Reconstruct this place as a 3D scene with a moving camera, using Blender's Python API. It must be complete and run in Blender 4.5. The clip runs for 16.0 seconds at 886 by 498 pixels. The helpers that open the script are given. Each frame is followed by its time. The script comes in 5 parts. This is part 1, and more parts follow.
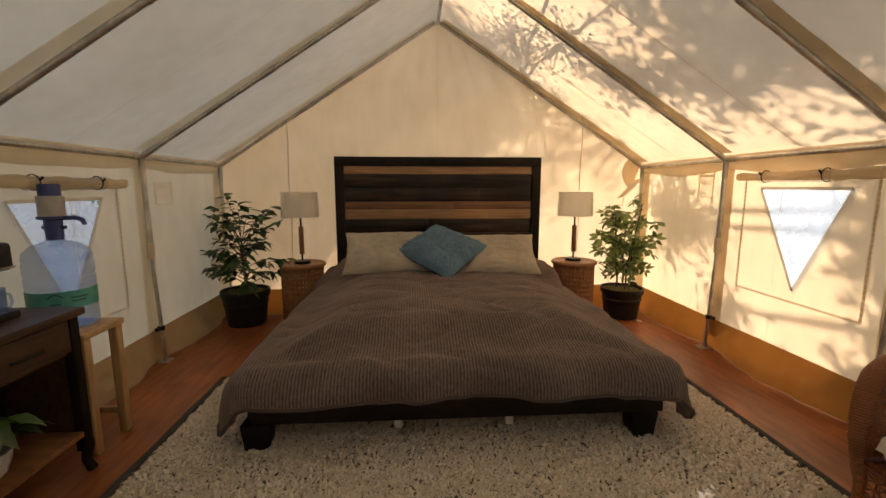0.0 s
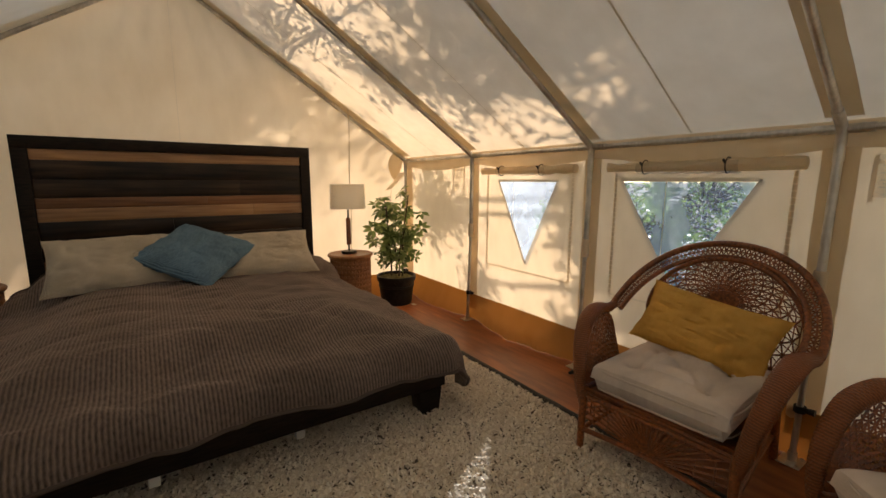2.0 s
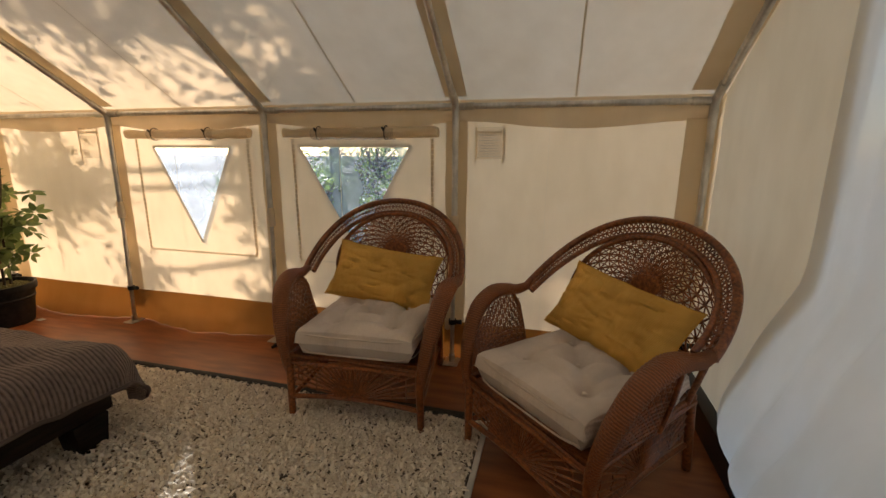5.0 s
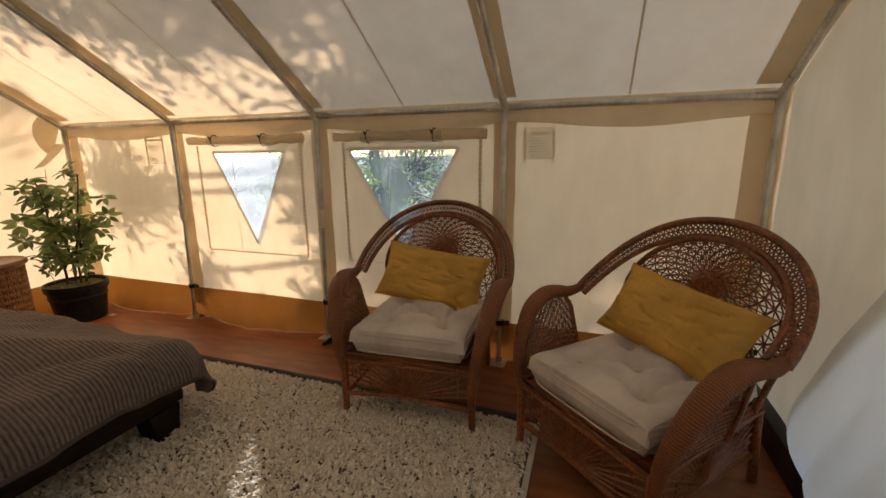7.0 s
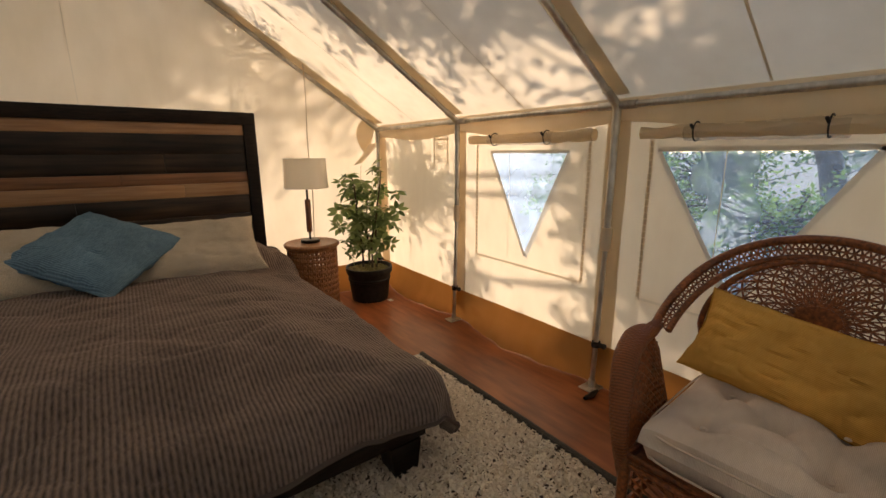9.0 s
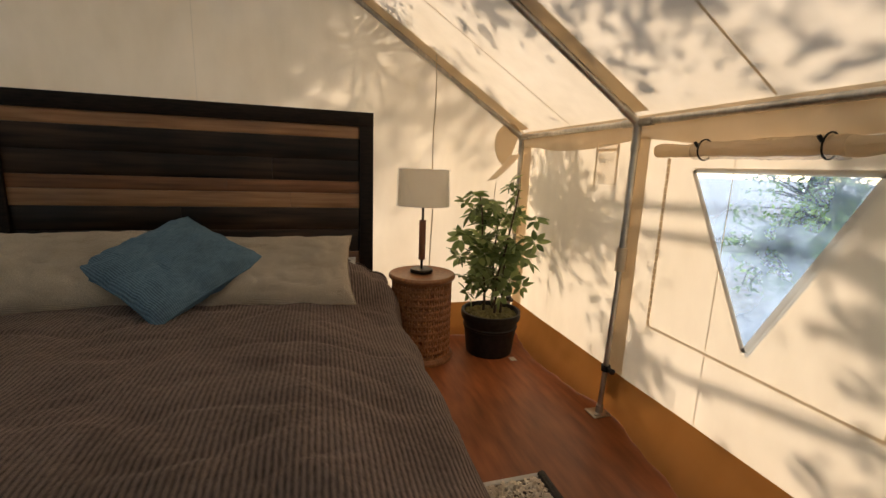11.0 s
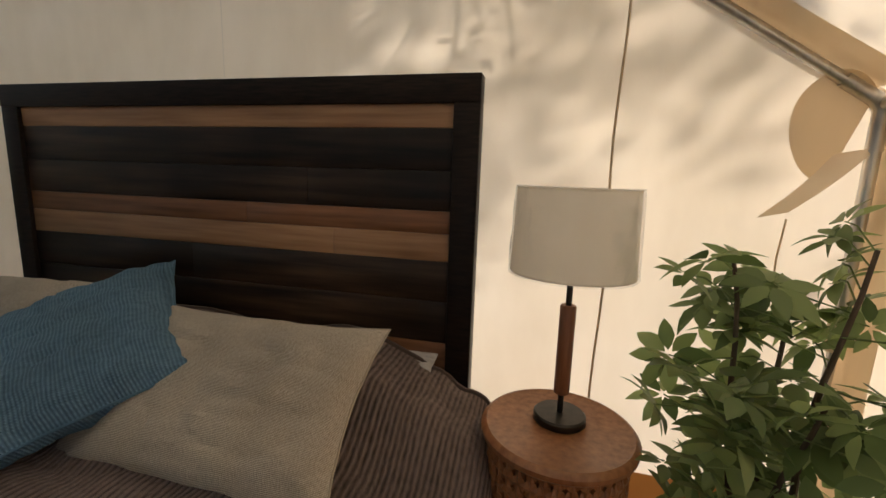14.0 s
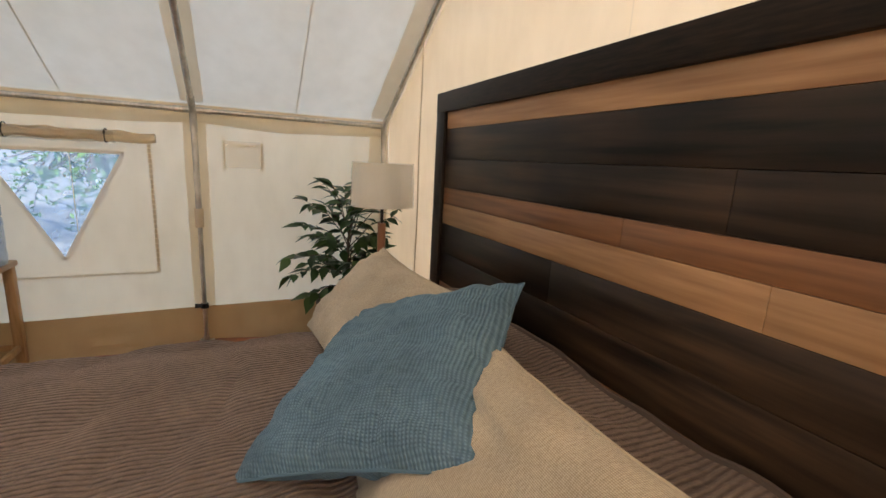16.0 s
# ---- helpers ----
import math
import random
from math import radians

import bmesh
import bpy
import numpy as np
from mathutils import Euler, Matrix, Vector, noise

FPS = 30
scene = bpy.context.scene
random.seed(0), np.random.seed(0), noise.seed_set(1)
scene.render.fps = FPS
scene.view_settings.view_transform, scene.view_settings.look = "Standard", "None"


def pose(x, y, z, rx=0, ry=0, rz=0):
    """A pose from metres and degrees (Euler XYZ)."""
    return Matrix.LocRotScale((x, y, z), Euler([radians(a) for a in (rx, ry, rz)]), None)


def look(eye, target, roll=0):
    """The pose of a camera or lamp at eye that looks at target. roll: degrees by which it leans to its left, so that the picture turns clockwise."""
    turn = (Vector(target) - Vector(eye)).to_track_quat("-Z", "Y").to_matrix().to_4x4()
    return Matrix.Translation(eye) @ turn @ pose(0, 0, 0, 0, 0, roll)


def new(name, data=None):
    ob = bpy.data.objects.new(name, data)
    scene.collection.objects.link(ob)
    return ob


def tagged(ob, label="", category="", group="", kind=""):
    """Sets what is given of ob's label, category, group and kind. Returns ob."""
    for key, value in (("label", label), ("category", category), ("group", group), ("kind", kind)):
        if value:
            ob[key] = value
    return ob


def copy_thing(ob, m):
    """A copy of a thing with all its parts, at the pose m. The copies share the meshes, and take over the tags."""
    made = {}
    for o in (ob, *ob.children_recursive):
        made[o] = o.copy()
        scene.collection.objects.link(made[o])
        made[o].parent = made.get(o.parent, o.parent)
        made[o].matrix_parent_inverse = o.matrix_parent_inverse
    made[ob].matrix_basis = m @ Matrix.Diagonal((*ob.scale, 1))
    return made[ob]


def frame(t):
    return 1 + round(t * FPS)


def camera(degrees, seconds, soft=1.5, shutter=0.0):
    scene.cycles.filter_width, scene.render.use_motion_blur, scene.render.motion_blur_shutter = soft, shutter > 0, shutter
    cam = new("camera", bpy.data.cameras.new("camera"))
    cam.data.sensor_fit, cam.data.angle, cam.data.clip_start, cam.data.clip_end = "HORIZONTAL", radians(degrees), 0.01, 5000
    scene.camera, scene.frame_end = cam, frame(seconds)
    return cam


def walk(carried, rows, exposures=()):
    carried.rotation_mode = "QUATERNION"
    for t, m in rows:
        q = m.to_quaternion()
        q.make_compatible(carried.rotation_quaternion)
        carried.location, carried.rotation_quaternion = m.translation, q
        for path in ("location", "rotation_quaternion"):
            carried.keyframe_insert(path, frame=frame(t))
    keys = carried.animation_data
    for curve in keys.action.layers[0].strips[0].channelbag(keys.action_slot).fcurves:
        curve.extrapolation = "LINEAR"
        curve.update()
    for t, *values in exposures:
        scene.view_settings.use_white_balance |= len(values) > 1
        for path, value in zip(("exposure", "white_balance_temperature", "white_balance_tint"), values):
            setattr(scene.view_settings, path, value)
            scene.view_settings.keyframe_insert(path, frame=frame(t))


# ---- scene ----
cam = camera(92.6, 16.0)
PATH = [
    (0, (0.072, 0.208, 1.295), (0.201, 2.183, 1.003), -0.0),
    (0.5, (0.048, 0.297, 1.28), (0.476, 2.229, 0.992), 0.4),
    (1, (0.042, 0.36, 1.298), (0.76, 2.203, 0.999), -0.1),
    (1.5, (0.041, 0.386, 1.288), (1.005, 2.113, 0.991), -0.1),
    (2, (0.066, 0.335, 1.28), (1.181, 1.965, 0.962), 0.2),
    (2.5, (0.099, 0.256, 1.276), (1.256, 1.851, 0.935), -0.6),
    (3, (0.109, 0.251, 1.269), (1.399, 1.736, 0.91), -0.8),
    (3.5, (0.102, 0.311, 1.265), (1.643, 1.53, 0.892), -1.3),
    (4, (0.088, 0.365, 1.261), (1.806, 1.31, 0.864), -0.9),
    (4.5, (0.078, 0.354, 1.219), (1.919, 1.03, 0.827), 0.6),
    (4.7, (0.09, 0.349, 1.241), (1.954, 0.943, 0.826), 0.6),
    (5.75, (0.055, 0.352, 1.215), (1.99, 0.72, 0.80), -0.1),
    (6.8, (0.033, 0.388, 1.234), (1.907, 0.94, 0.808), -0.6),
    (7, (0.049, 0.421, 1.25), (1.892, 1.065, 0.815), -0.6),
    (7.5, (0.109, 0.5, 1.262), (1.82, 1.438, 0.822), -0.3),
    (8, (0.243, 0.576, 1.255), (1.757, 1.81, 0.827), -0.0),
    (8.5, (0.342, 0.691, 1.26), (1.648, 2.145, 0.831), 0.1),
    (9, (0.483, 0.889, 1.278), (1.644, 2.457, 0.836), -0.3),
    (9.5, (0.561, 1.074, 1.278), (1.586, 2.739, 0.856), -0.0),
    (10, (0.715, 1.249, 1.285), (1.491, 3.047, 0.882), 0.4),
    (10.2, (0.762, 1.31, 1.277), (1.475, 3.137, 0.884), 0.8),
    (12.3, (1.402, 2.305, 1.25), (1.842, 4.225, 0.878), 2.9),
    (12.5, (1.443, 2.416, 1.248), (1.856, 4.339, 0.886), 2.9),
    (13, (1.523, 2.638, 1.254), (1.678, 4.599, 0.893), 2.3),
    (13.5, (1.585, 2.849, 1.269), (1.372, 4.806, 0.915), 2.3),
    (14, (1.563, 3.099, 1.255), (1.106, 5.019, 0.927), 1.9),
    (14.5, (1.508, 3.284, 1.277), (0.68, 5.072, 0.932), 1.1),
    (15, (1.49, 3.449, 1.28), (0.189, 4.921, 0.902), 4.0),
    (15.5, (1.396, 3.547, 1.255), (-0.213, 4.668, 0.865), 2.3),
    (16, (1.244, 3.596, 1.262), (-0.521, 4.449, 0.863), 3.0),
]
EXPOSURES = [(0.0, 1.43, 7850, 18), (0.5, 1.35, 7700, 18), (1.0, 1.18, 7350, 16), (2.0, 1.18, 7350, 16), (3.5, 1.28, 7350, 16), (7.0, 1.23, 7350, 16), (8.5, 1.25, 6950, 16), (10.0, 1.13, 6750, 15), (12.5, 0.94, 6100, 11), (13.5, 0.96, 6000, 11), (14.5, 1.18, 5650, 14), (15.0, 1.48, 6000, 19), (15.5, 1.98, 6450, 18), (16.0, 2.33, 6450, 16)]
walk(cam, [(t, look(eye, target, roll)) for t, eye, target, roll in PATH], EXPOSURES)

# ---------------------------------------------------------------- light
SUN_AZ, SUN_EL = 50.9, 23.8          # degrees right of +y, and up
SUN = Vector((math.cos(radians(SUN_EL)) * math.sin(radians(SUN_AZ)),
              math.cos(radians(SUN_EL)) * math.cos(radians(SUN_AZ)), math.sin(radians(SUN_EL))))
world = bpy.data.worlds.new("daylight")
scene.world = world
world.use_nodes = True
wn = world.node_tree.nodes
sky = wn.new("ShaderNodeTexSky")
sky.sky_type = "NISHITA"
sky.sun_disc = False
sky.sun_elevation, sky.sun_rotation = radians(SUN_EL), radians(SUN_AZ)
wn["Background"].inputs["Strength"].default_value = 0.15
world.node_tree.links.new(sky.outputs[0], wn["Background"].inputs["Color"])
sun_data = bpy.data.lights.new("sun", "SUN")
sun_data.energy, sun_data.angle, sun_data.color = 4.4, radians(0.6), (1.0, 0.92, 0.82)
sun_lamp = new("sun", sun_data)
sun_lamp.matrix_world = look(SUN * 30, (0, 0, 0))


# ---------------------------------------------------------------- materials
def nodes_of(name):
    m = bpy.data.materials.new(name)
    m.use_nodes = True
    t = m.node_tree
    return m, t.nodes, t.links


def noise_tex(n, l, scale, detail=5.0, stretch=(1, 1, 1), coord="Object", distort=0.0):
    tc, mp, tx = n.new("ShaderNodeTexCoord"), n.new("ShaderNodeMapping"), n.new("ShaderNodeTexNoise")
    mp.inputs["Scale"].default_value = stretch
    tx.inputs["Scale"].default_value, tx.inputs["Detail"].default_value = scale, detail
    tx.inputs["Distortion"].default_value = distort
    l.new(tc.outputs[coord], mp.inputs[0])
    l.new(mp.outputs[0], tx.inputs["Vector"])
    return tx


def ramp(n, l, fac, stops):
    r = n.new("ShaderNodeValToRGB")
    e = r.color_ramp.elements
    while len(e) < len(stops):
        e.new(0.5)
    for k, (p, c) in enumerate(stops):
        e[k].position, e[k].color = p, (*c, 1)
    l.new(fac, r.inputs[0])
    return r.outputs[0]


def blend(n, l, a, b, fac, mode="MULTIPLY"):
    x = n.new("ShaderNodeMix")
    x.data_type, x.blend_type = "RGBA", mode
    if isinstance(fac, float):
        x.inputs[0].default_value = fac
    else:
        l.new(fac, x.inputs[0])
    l.new(a, x.inputs[6])
    l.new(b, x.inputs[7])
    return x.outputs[2]


def bump(n, l, height, strength, dist=0.01):
    b = n.new("ShaderNodeBump")
    b.inputs["Strength"].default_value, b.inputs["Distance"].default_value = strength, dist
    l.new(height, b.inputs["Height"])
    return b.outputs[0]


def solid(name, dark, light, scale=20.0, rough=0.6, metal=0.0, stretch=(1, 1, 1), bmp=0.3, bdist=0.004, stain=0.35, vary=0.0, spec=0.5, detail=6.0):
    """A surface with grain at one scale and stains at a larger one; vary: change from piece to piece."""
    m, n, l = nodes_of(name)
    p = n["Principled BSDF"]
    g = noise_tex(n, l, scale, detail, stretch)
    c = ramp(n, l, g.outputs["Fac"], [(0.3, dark), (0.7, light)])
    big = noise_tex(n, l, max(scale * 0.12, 1.2), 3.0)
    s = ramp(n, l, big.outputs["Fac"], [(0.35, (1 - stain,) * 3), (0.65, (1.0,) * 3)])
    c = blend(n, l, c, s, 1.0)
    if vary:
        oi = n.new("ShaderNodeObjectInfo")
        v = ramp(n, l, oi.outputs["Random"], [(0.0, (1 - vary,) * 3), (1.0, (1.0,) * 3)])
        c = blend(n, l, c, v, 1.0)
    l.new(c, p.inputs["Base Color"])
    r = n.new("ShaderNodeMapRange")
    r.inputs["To Min"].default_value, r.inputs["To Max"].default_value = max(rough - 0.12, 0.05), min(rough + 0.12, 1)
    l.new(big.outputs["Fac"], r.inputs["Value"])
    l.new(r.outputs[0], p.inputs["Roughness"])
    p.inputs["Metallic"].default_value = metal
    p.inputs["Specular IOR Level"].default_value = spec
    if bmp:
        l.new(bump(n, l, g.outputs["Fac"], bmp, bdist), p.inputs["Normal"])
    return m


def canvas(name, front, through_col, share=0.55, weave=0.25, sheer=0.0):
    """Thin woven cotton: scatters light back and lets light through."""
    m, n, l = nodes_of(name)
    n.remove(n["Principled BSDF"])
    out = n["Material Output"]
    big, fine = noise_tex(n, l, 1.7, 4.0), noise_tex(n, l, 260.0, 2.0, (1, 1, 1))
    mid = noise_tex(n, l, 9.0, 5.0, (1, 1, 0.4))
    tone = ramp(n, l, big.outputs["Fac"], [(0.3, (0.90, 0.88, 0.84)), (0.7, (1, 1, 1))])
    tone2 = ramp(n, l, mid.outputs["Fac"], [(0.3, (0.94, 0.93, 0.91)), (0.65, (1, 1, 1))])
    tone = blend(n, l, tone, tone2, 1.0)

    def col(c):
        rgb = n.new("ShaderNodeRGB")
        rgb.outputs[0].default_value = (*c, 1)
        return blend(n, l, rgb.outputs[0], tone, 1.0)
    d, t, mx = n.new("ShaderNodeBsdfDiffuse"), n.new("ShaderNodeBsdfTranslucent"), n.new("ShaderNodeMixShader")
    l.new(col(front), d.inputs["Color"])
    l.new(col(through_col), t.inputs["Color"])
    nb = bump(n, l, fine.outputs["Fac"], weave, 0.001)
    l.new(nb, d.inputs["Normal"])
    mx.inputs[0].default_value = share
    l.new(d.outputs[0], mx.inputs[1])
    l.new(t.outputs[0], mx.inputs[2])
    if sheer:
        tr, m2 = n.new("ShaderNodeBsdfTransparent"), n.new("ShaderNodeMixShader")
        m2.inputs[0].default_value = sheer
        l.new(mx.outputs[0], m2.inputs[1])
        l.new(tr.outputs[0], m2.inputs[2])
        mx = m2
    l.new(mx.outputs[0], out.inputs["Surface"])
    return m


def striped_cloth(name, dark, light, ribs, depth, axis="X", rough=0.95, wobble=1.2, cross=0.0, pile_amt=0.95, stretch=(1, 0.35, 1), pile_scale=55.0, sheen=0.1):
    """Ribbed cloth: ribs run along the sheet's own length, by its UV map in metres."""
    m, n, l = nodes_of(name)
    p = n["Principled BSDF"]
    tc, mp, w = n.new("ShaderNodeTexCoord"), n.new("ShaderNodeMapping"), n.new("ShaderNodeTexWave")
    w.bands_direction = axis
    w.inputs["Scale"].default_value, w.inputs["Distortion"].default_value = ribs, wobble
    w.inputs["Detail"].default_value, w.inputs["Detail Scale"].default_value = 2.0, 1.5
    l.new(tc.outputs["UV"], mp.inputs[0])
    l.new(mp.outputs[0], w.inputs["Vector"])
    pile = noise_tex(n, l, pile_scale, 6.0, stretch, "UV")
    big = noise_tex(n, l, 3.0, 5.0, (1, 1, 1), "UV", 0.6)
    h = n.new("ShaderNodeMath")
    h.operation = "MULTIPLY_ADD"
    l.new(pile.outputs["Fac"], h.inputs[0])
    h.inputs[1].default_value = pile_amt
    ribbed = w.outputs["Fac"]
    if cross:
        # second set of ribs across the first, so that each rib is beaded
        w2 = n.new("ShaderNodeTexWave")
        w2.bands_direction = "Y" if axis == "X" else "X"
        w2.inputs["Scale"].default_value, w2.inputs["Distortion"].default_value = ribs * cross, wobble * 1.6
        w2.inputs["Detail"].default_value = 2.0
        l.new(mp.outputs[0], w2.inputs["Vector"])
        lift = n.new("ShaderNodeMapRange")
        lift.inputs["To Min"].default_value = 0.45
        l.new(w2.outputs["Fac"], lift.inputs["Value"])
        mul = n.new("ShaderNodeMath")
        mul.operation = "MULTIPLY"
        l.new(ribbed, mul.inputs[0])
        l.new(lift.outputs[0], mul.inputs[1])
        ribbed = mul.outputs[0]
    l.new(ribbed, h.inputs[2])
    norm = n.new("ShaderNodeMath")
    norm.operation = "DIVIDE"
    l.new(h.outputs[0], norm.inputs[0])
    norm.inputs[1].default_value = 1 + 0.75 * pile_amt
    c = ramp(n, l, norm.outputs[0], [(0.22, dark), (0.80, light)])
    s = ramp(n, l, big.outputs["Fac"], [(0.35, (0.72, 0.72, 0.72)), (0.65, (1, 1, 1))])
    l.new(blend(n, l, c, s, 1.0), p.inputs["Base Color"])
    p.inputs["Roughness"].default_value = rough
    p.inputs["Sheen Weight"].default_value = sheen
    p.inputs["Sheen Roughness"].default_value = 0.45
    p.inputs["Sheen Tint"].default_value = (*[min(1.0, 2.2 * k) for k in light], 1)
    p.inputs["Specular IOR Level"].default_value = 0.2
    l.new(bump(n, l, h.outputs[0], 0.8, depth), p.inputs["Normal"])
    return m


def clear(name, tint, haze=0.25, rough=0.03, milk=(0.56, 0.74, 1.0)):
    """Clear sheet: lets most through, with gloss and a milky part."""
    m, n, l = nodes_of(name)
    n.remove(n["Principled BSDF"])
    tr, gl, df, tl = (n.new("ShaderNodeBsdf" + k) for k in ("Transparent", "Glossy", "Diffuse", "Translucent"))
    tr.inputs[0].default_value = (*tint, 1)
    gl.inputs["Roughness"].default_value = rough
    df.inputs[0].default_value = tl.inputs[0].default_value = (*milk, 1)
    a, b, c = (n.new("ShaderNodeMixShader") for _ in range(3))
    a.inputs[0].default_value = 0.9
    l.new(df.outputs[0], a.inputs[1])
    l.new(tl.outputs[0], a.inputs[2])
    cloud = noise_tex(n, l, 5.0, 4.0)
    mr = n.new("ShaderNodeMapRange")
    mr.inputs["From Min"].default_value, mr.inputs["From Max"].default_value = 0.3, 0.7
    mr.inputs["To Min"].default_value, mr.inputs["To Max"].default_value = haze * 0.6, haze * 1.4
    l.new(cloud.outputs["Fac"], mr.inputs["Value"])
    l.new(mr.outputs[0], b.inputs[0])
    l.new(tr.outputs[0], b.inputs[1])
    l.new(a.outputs[0], b.inputs[2])
    fr = n.new("ShaderNodeLayerWeight")
    fr.inputs["Blend"].default_value = 0.22
    gain = n.new("ShaderNodeMath")
    gain.operation = "MULTIPLY_ADD"
    gain.inputs[1].default_value, gain.inputs[2].default_value = 0.55, 0.035
    l.new(fr.outputs["Facing"], gain.inputs[0])
    wr = noise_tex(n, l, 14.0, 3.0)
    nb = bump(n, l, wr.outputs["Fac"], 0.5, 0.02)
    l.new(nb, gl.inputs["Normal"])
    l.new(gain.outputs[0], c.inputs[0])
    l.new(b.outputs[0], c.inputs[1])
    l.new(gl.outputs[0], c.inputs[2])
    l.new(c.outputs[0], n["Material Output"].inputs["Surface"])
    return m


def leaf_mat(name, dark, light, thru=0.35, rough=0.35):
    m, n, l = nodes_of(name)
    p = n["Principled BSDF"]
    oi = n.new("ShaderNodeNewGeometry")
    o2 = n.new("ShaderNodeObjectInfo")
    ad = n.new("ShaderNodeMath")
    ad.operation = "ADD"
    l.new(oi.outputs["Random Per Island"], ad.inputs[0])
    l.new(o2.outputs["Random"], ad.inputs[1])
    fr = n.new("ShaderNodeMath")
    fr.operation = "FRACT"
    l.new(ad.outputs[0], fr.inputs[0])
    c = ramp(n, l, fr.outputs[0], [(0.0, dark), (1.0, light)])
    l.new(c, p.inputs["Base Color"])
    p.inputs["Roughness"].default_value = rough
    t, mx = n.new("ShaderNodeBsdfTranslucent"), n.new("ShaderNodeMixShader")
    l.new(c, t.inputs["Color"])
    mx.inputs[0].default_value = thru
    l.new(p.outputs[0], mx.inputs[1])
    l.new(t.outputs[0], mx.inputs[2])
    l.new(mx.outputs[0], n["Material Output"].inputs["Surface"])
    return m


M_CANVAS = canvas("cream canvas", (0.87, 0.775, 0.63), (0.86, 0.70, 0.50), 0.40)
M_STRAP = canvas("tan canvas strap", (0.72, 0.625, 0.48), (0.76, 0.60, 0.39), 0.38)
M_DOUBLE = canvas("doubled canvas", (0.85, 0.765, 0.63), (0.84, 0.70, 0.52), 0.38)
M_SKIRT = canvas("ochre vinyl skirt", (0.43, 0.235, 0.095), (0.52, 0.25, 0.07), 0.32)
# left copy of the strap and flap cloth, colour set for the shaded wall
M_LEFT_TRIM = canvas("doubled canvas toned for shaded left side", (0.86, 0.78, 0.65), (0.97, 0.88, 0.74), 0.68)
M_SKIRT_PALE = canvas("pale tan vinyl skirt", (0.58, 0.45, 0.29), (0.44, 0.26, 0.11), 0.3)
M_PATCH = canvas("thin canvas patch", (0.80, 0.72, 0.59), (0.94, 0.84, 0.68), 0.62)
M_POCKET = canvas("sheer pocket cloth", (0.84, 0.76, 0.63), (0.94, 0.84, 0.68), 0.62, 0.25, 0.72)
M_CURTAIN = canvas("sheer white cloth for bright front wall", (0.82, 0.81, 0.79), (0.80, 0.78, 0.75), 0.55, 0.25, 0.06)
M_CORD = canvas("tan lamp cord", (0.66, 0.56, 0.42), (0.70, 0.57, 0.40), 0.4)
M_WEB = canvas("grey webbing", (0.74, 0.66, 0.54), (0.80, 0.68, 0.52), 0.55)
M_SHADE = canvas("lamp shade linen", (0.95, 0.93, 0.89), (0.98, 0.96, 0.91), 0.62)
M_VINYL = clear("window vinyl", (0.62, 0.77, 1.0), 0.28)
M_ROLLED = clear("rolled vinyl", (0.97, 0.95, 0.92), 0.16, 0.16, (0.92, 0.87, 0.78))
M_WRAP = clear("plastic wrap", (0.97, 0.97, 0.97), 0.05, 0.10, (0.95, 0.93, 0.90))
M_STEEL = solid("galvanised steel", (0.60, 0.58, 0.54), (0.78, 0.75, 0.70), 60, 0.42, 1.0, (1, 1, 0.2), 0.08)
M_BLACK = solid("black plastic", (0.012, 0.012, 0.012), (0.03, 0.03, 0.03), 40, 0.45, 0, (1, 1, 1), 0.1, 0.004, 0.35, 0.0, 0.25)
M_FLOOR = solid("rust stained boards", (0.24, 0.066, 0.020), (0.47, 0.150, 0.048), 7, 0.42, 0, (3, 0.5, 1), 0.12, 0.003, 0.45)
M_ESPRESSO = solid("dark stained wood", (0.008, 0.006, 0.005), (0.026, 0.016, 0.011), 14, 0.42, 0, (1, 9, 9), 0.12, 0.002, 0.35, 0.0, 0.16)
M_PLANK_DARK = solid("charred plank", (0.008, 0.006, 0.005), (0.120, 0.070, 0.042), 3.0, 0.40, 0, (0.7, 5, 10), 0.12, 0.002, 0.80, 0.10, 0.3)
M_PLANK_RED = solid("reddish plank", (0.20, 0.082, 0.033), (0.43, 0.195, 0.084), 3.2, 0.40, 0, (0.9, 8, 14), 0.12, 0.002, 0.4, 0.2)
M_PLANK_TAN = solid("tan plank", (0.34, 0.172, 0.078), (0.57, 0.33, 0.168), 3.2, 0.40, 0, (0.9, 8, 14), 0.12, 0.002, 0.3, 0.15)
M_DESK = solid("walnut desk wood", (0.035, 0.018, 0.010), (0.11, 0.055, 0.028), 8, 0.45, 0, (6, 0.7, 6), 0.15, 0.002)
M_PINE = solid("pine wood", (0.42, 0.24, 0.10), (0.62, 0.40, 0.19), 10, 0.5, 0, (5, 5, 0.6), 0.12, 0.002)
M_DRUM = solid("carved mango wood", (0.25, 0.100, 0.036), (0.43, 0.195, 0.078), 16, 0.42, 0, (3, 3, 1), 0.12, 0.002, 0.22)
M_LAMPWOOD = solid("lamp stem wood", (0.22, 0.075, 0.030), (0.36, 0.15, 0.065), 12, 0.4, 0, (6, 6, 0.6), 0.1, 0.002)
M_BRONZE = solid("dark bronze metal", (0.03, 0.027, 0.022), (0.06, 0.052, 0.042), 40, 0.4, 0.7, (1, 1, 1), 0.05)
M_RATTAN = solid("brown rattan", (0.125, 0.034, 0.010), (0.40, 0.122, 0.033), 90, 0.34, 0, (1, 1, 1), 0.35, 0.003, 0.35, 0.08, 0.5)
M_WICKER = striped_cloth("close wicker weave", (0.16, 0.044, 0.013), (0.44, 0.138, 0.040), 40.0, 0.003, "X", 0.34, 0.6, 0.75, 1.4, (1, 1, 1), 110.0, 0.0)
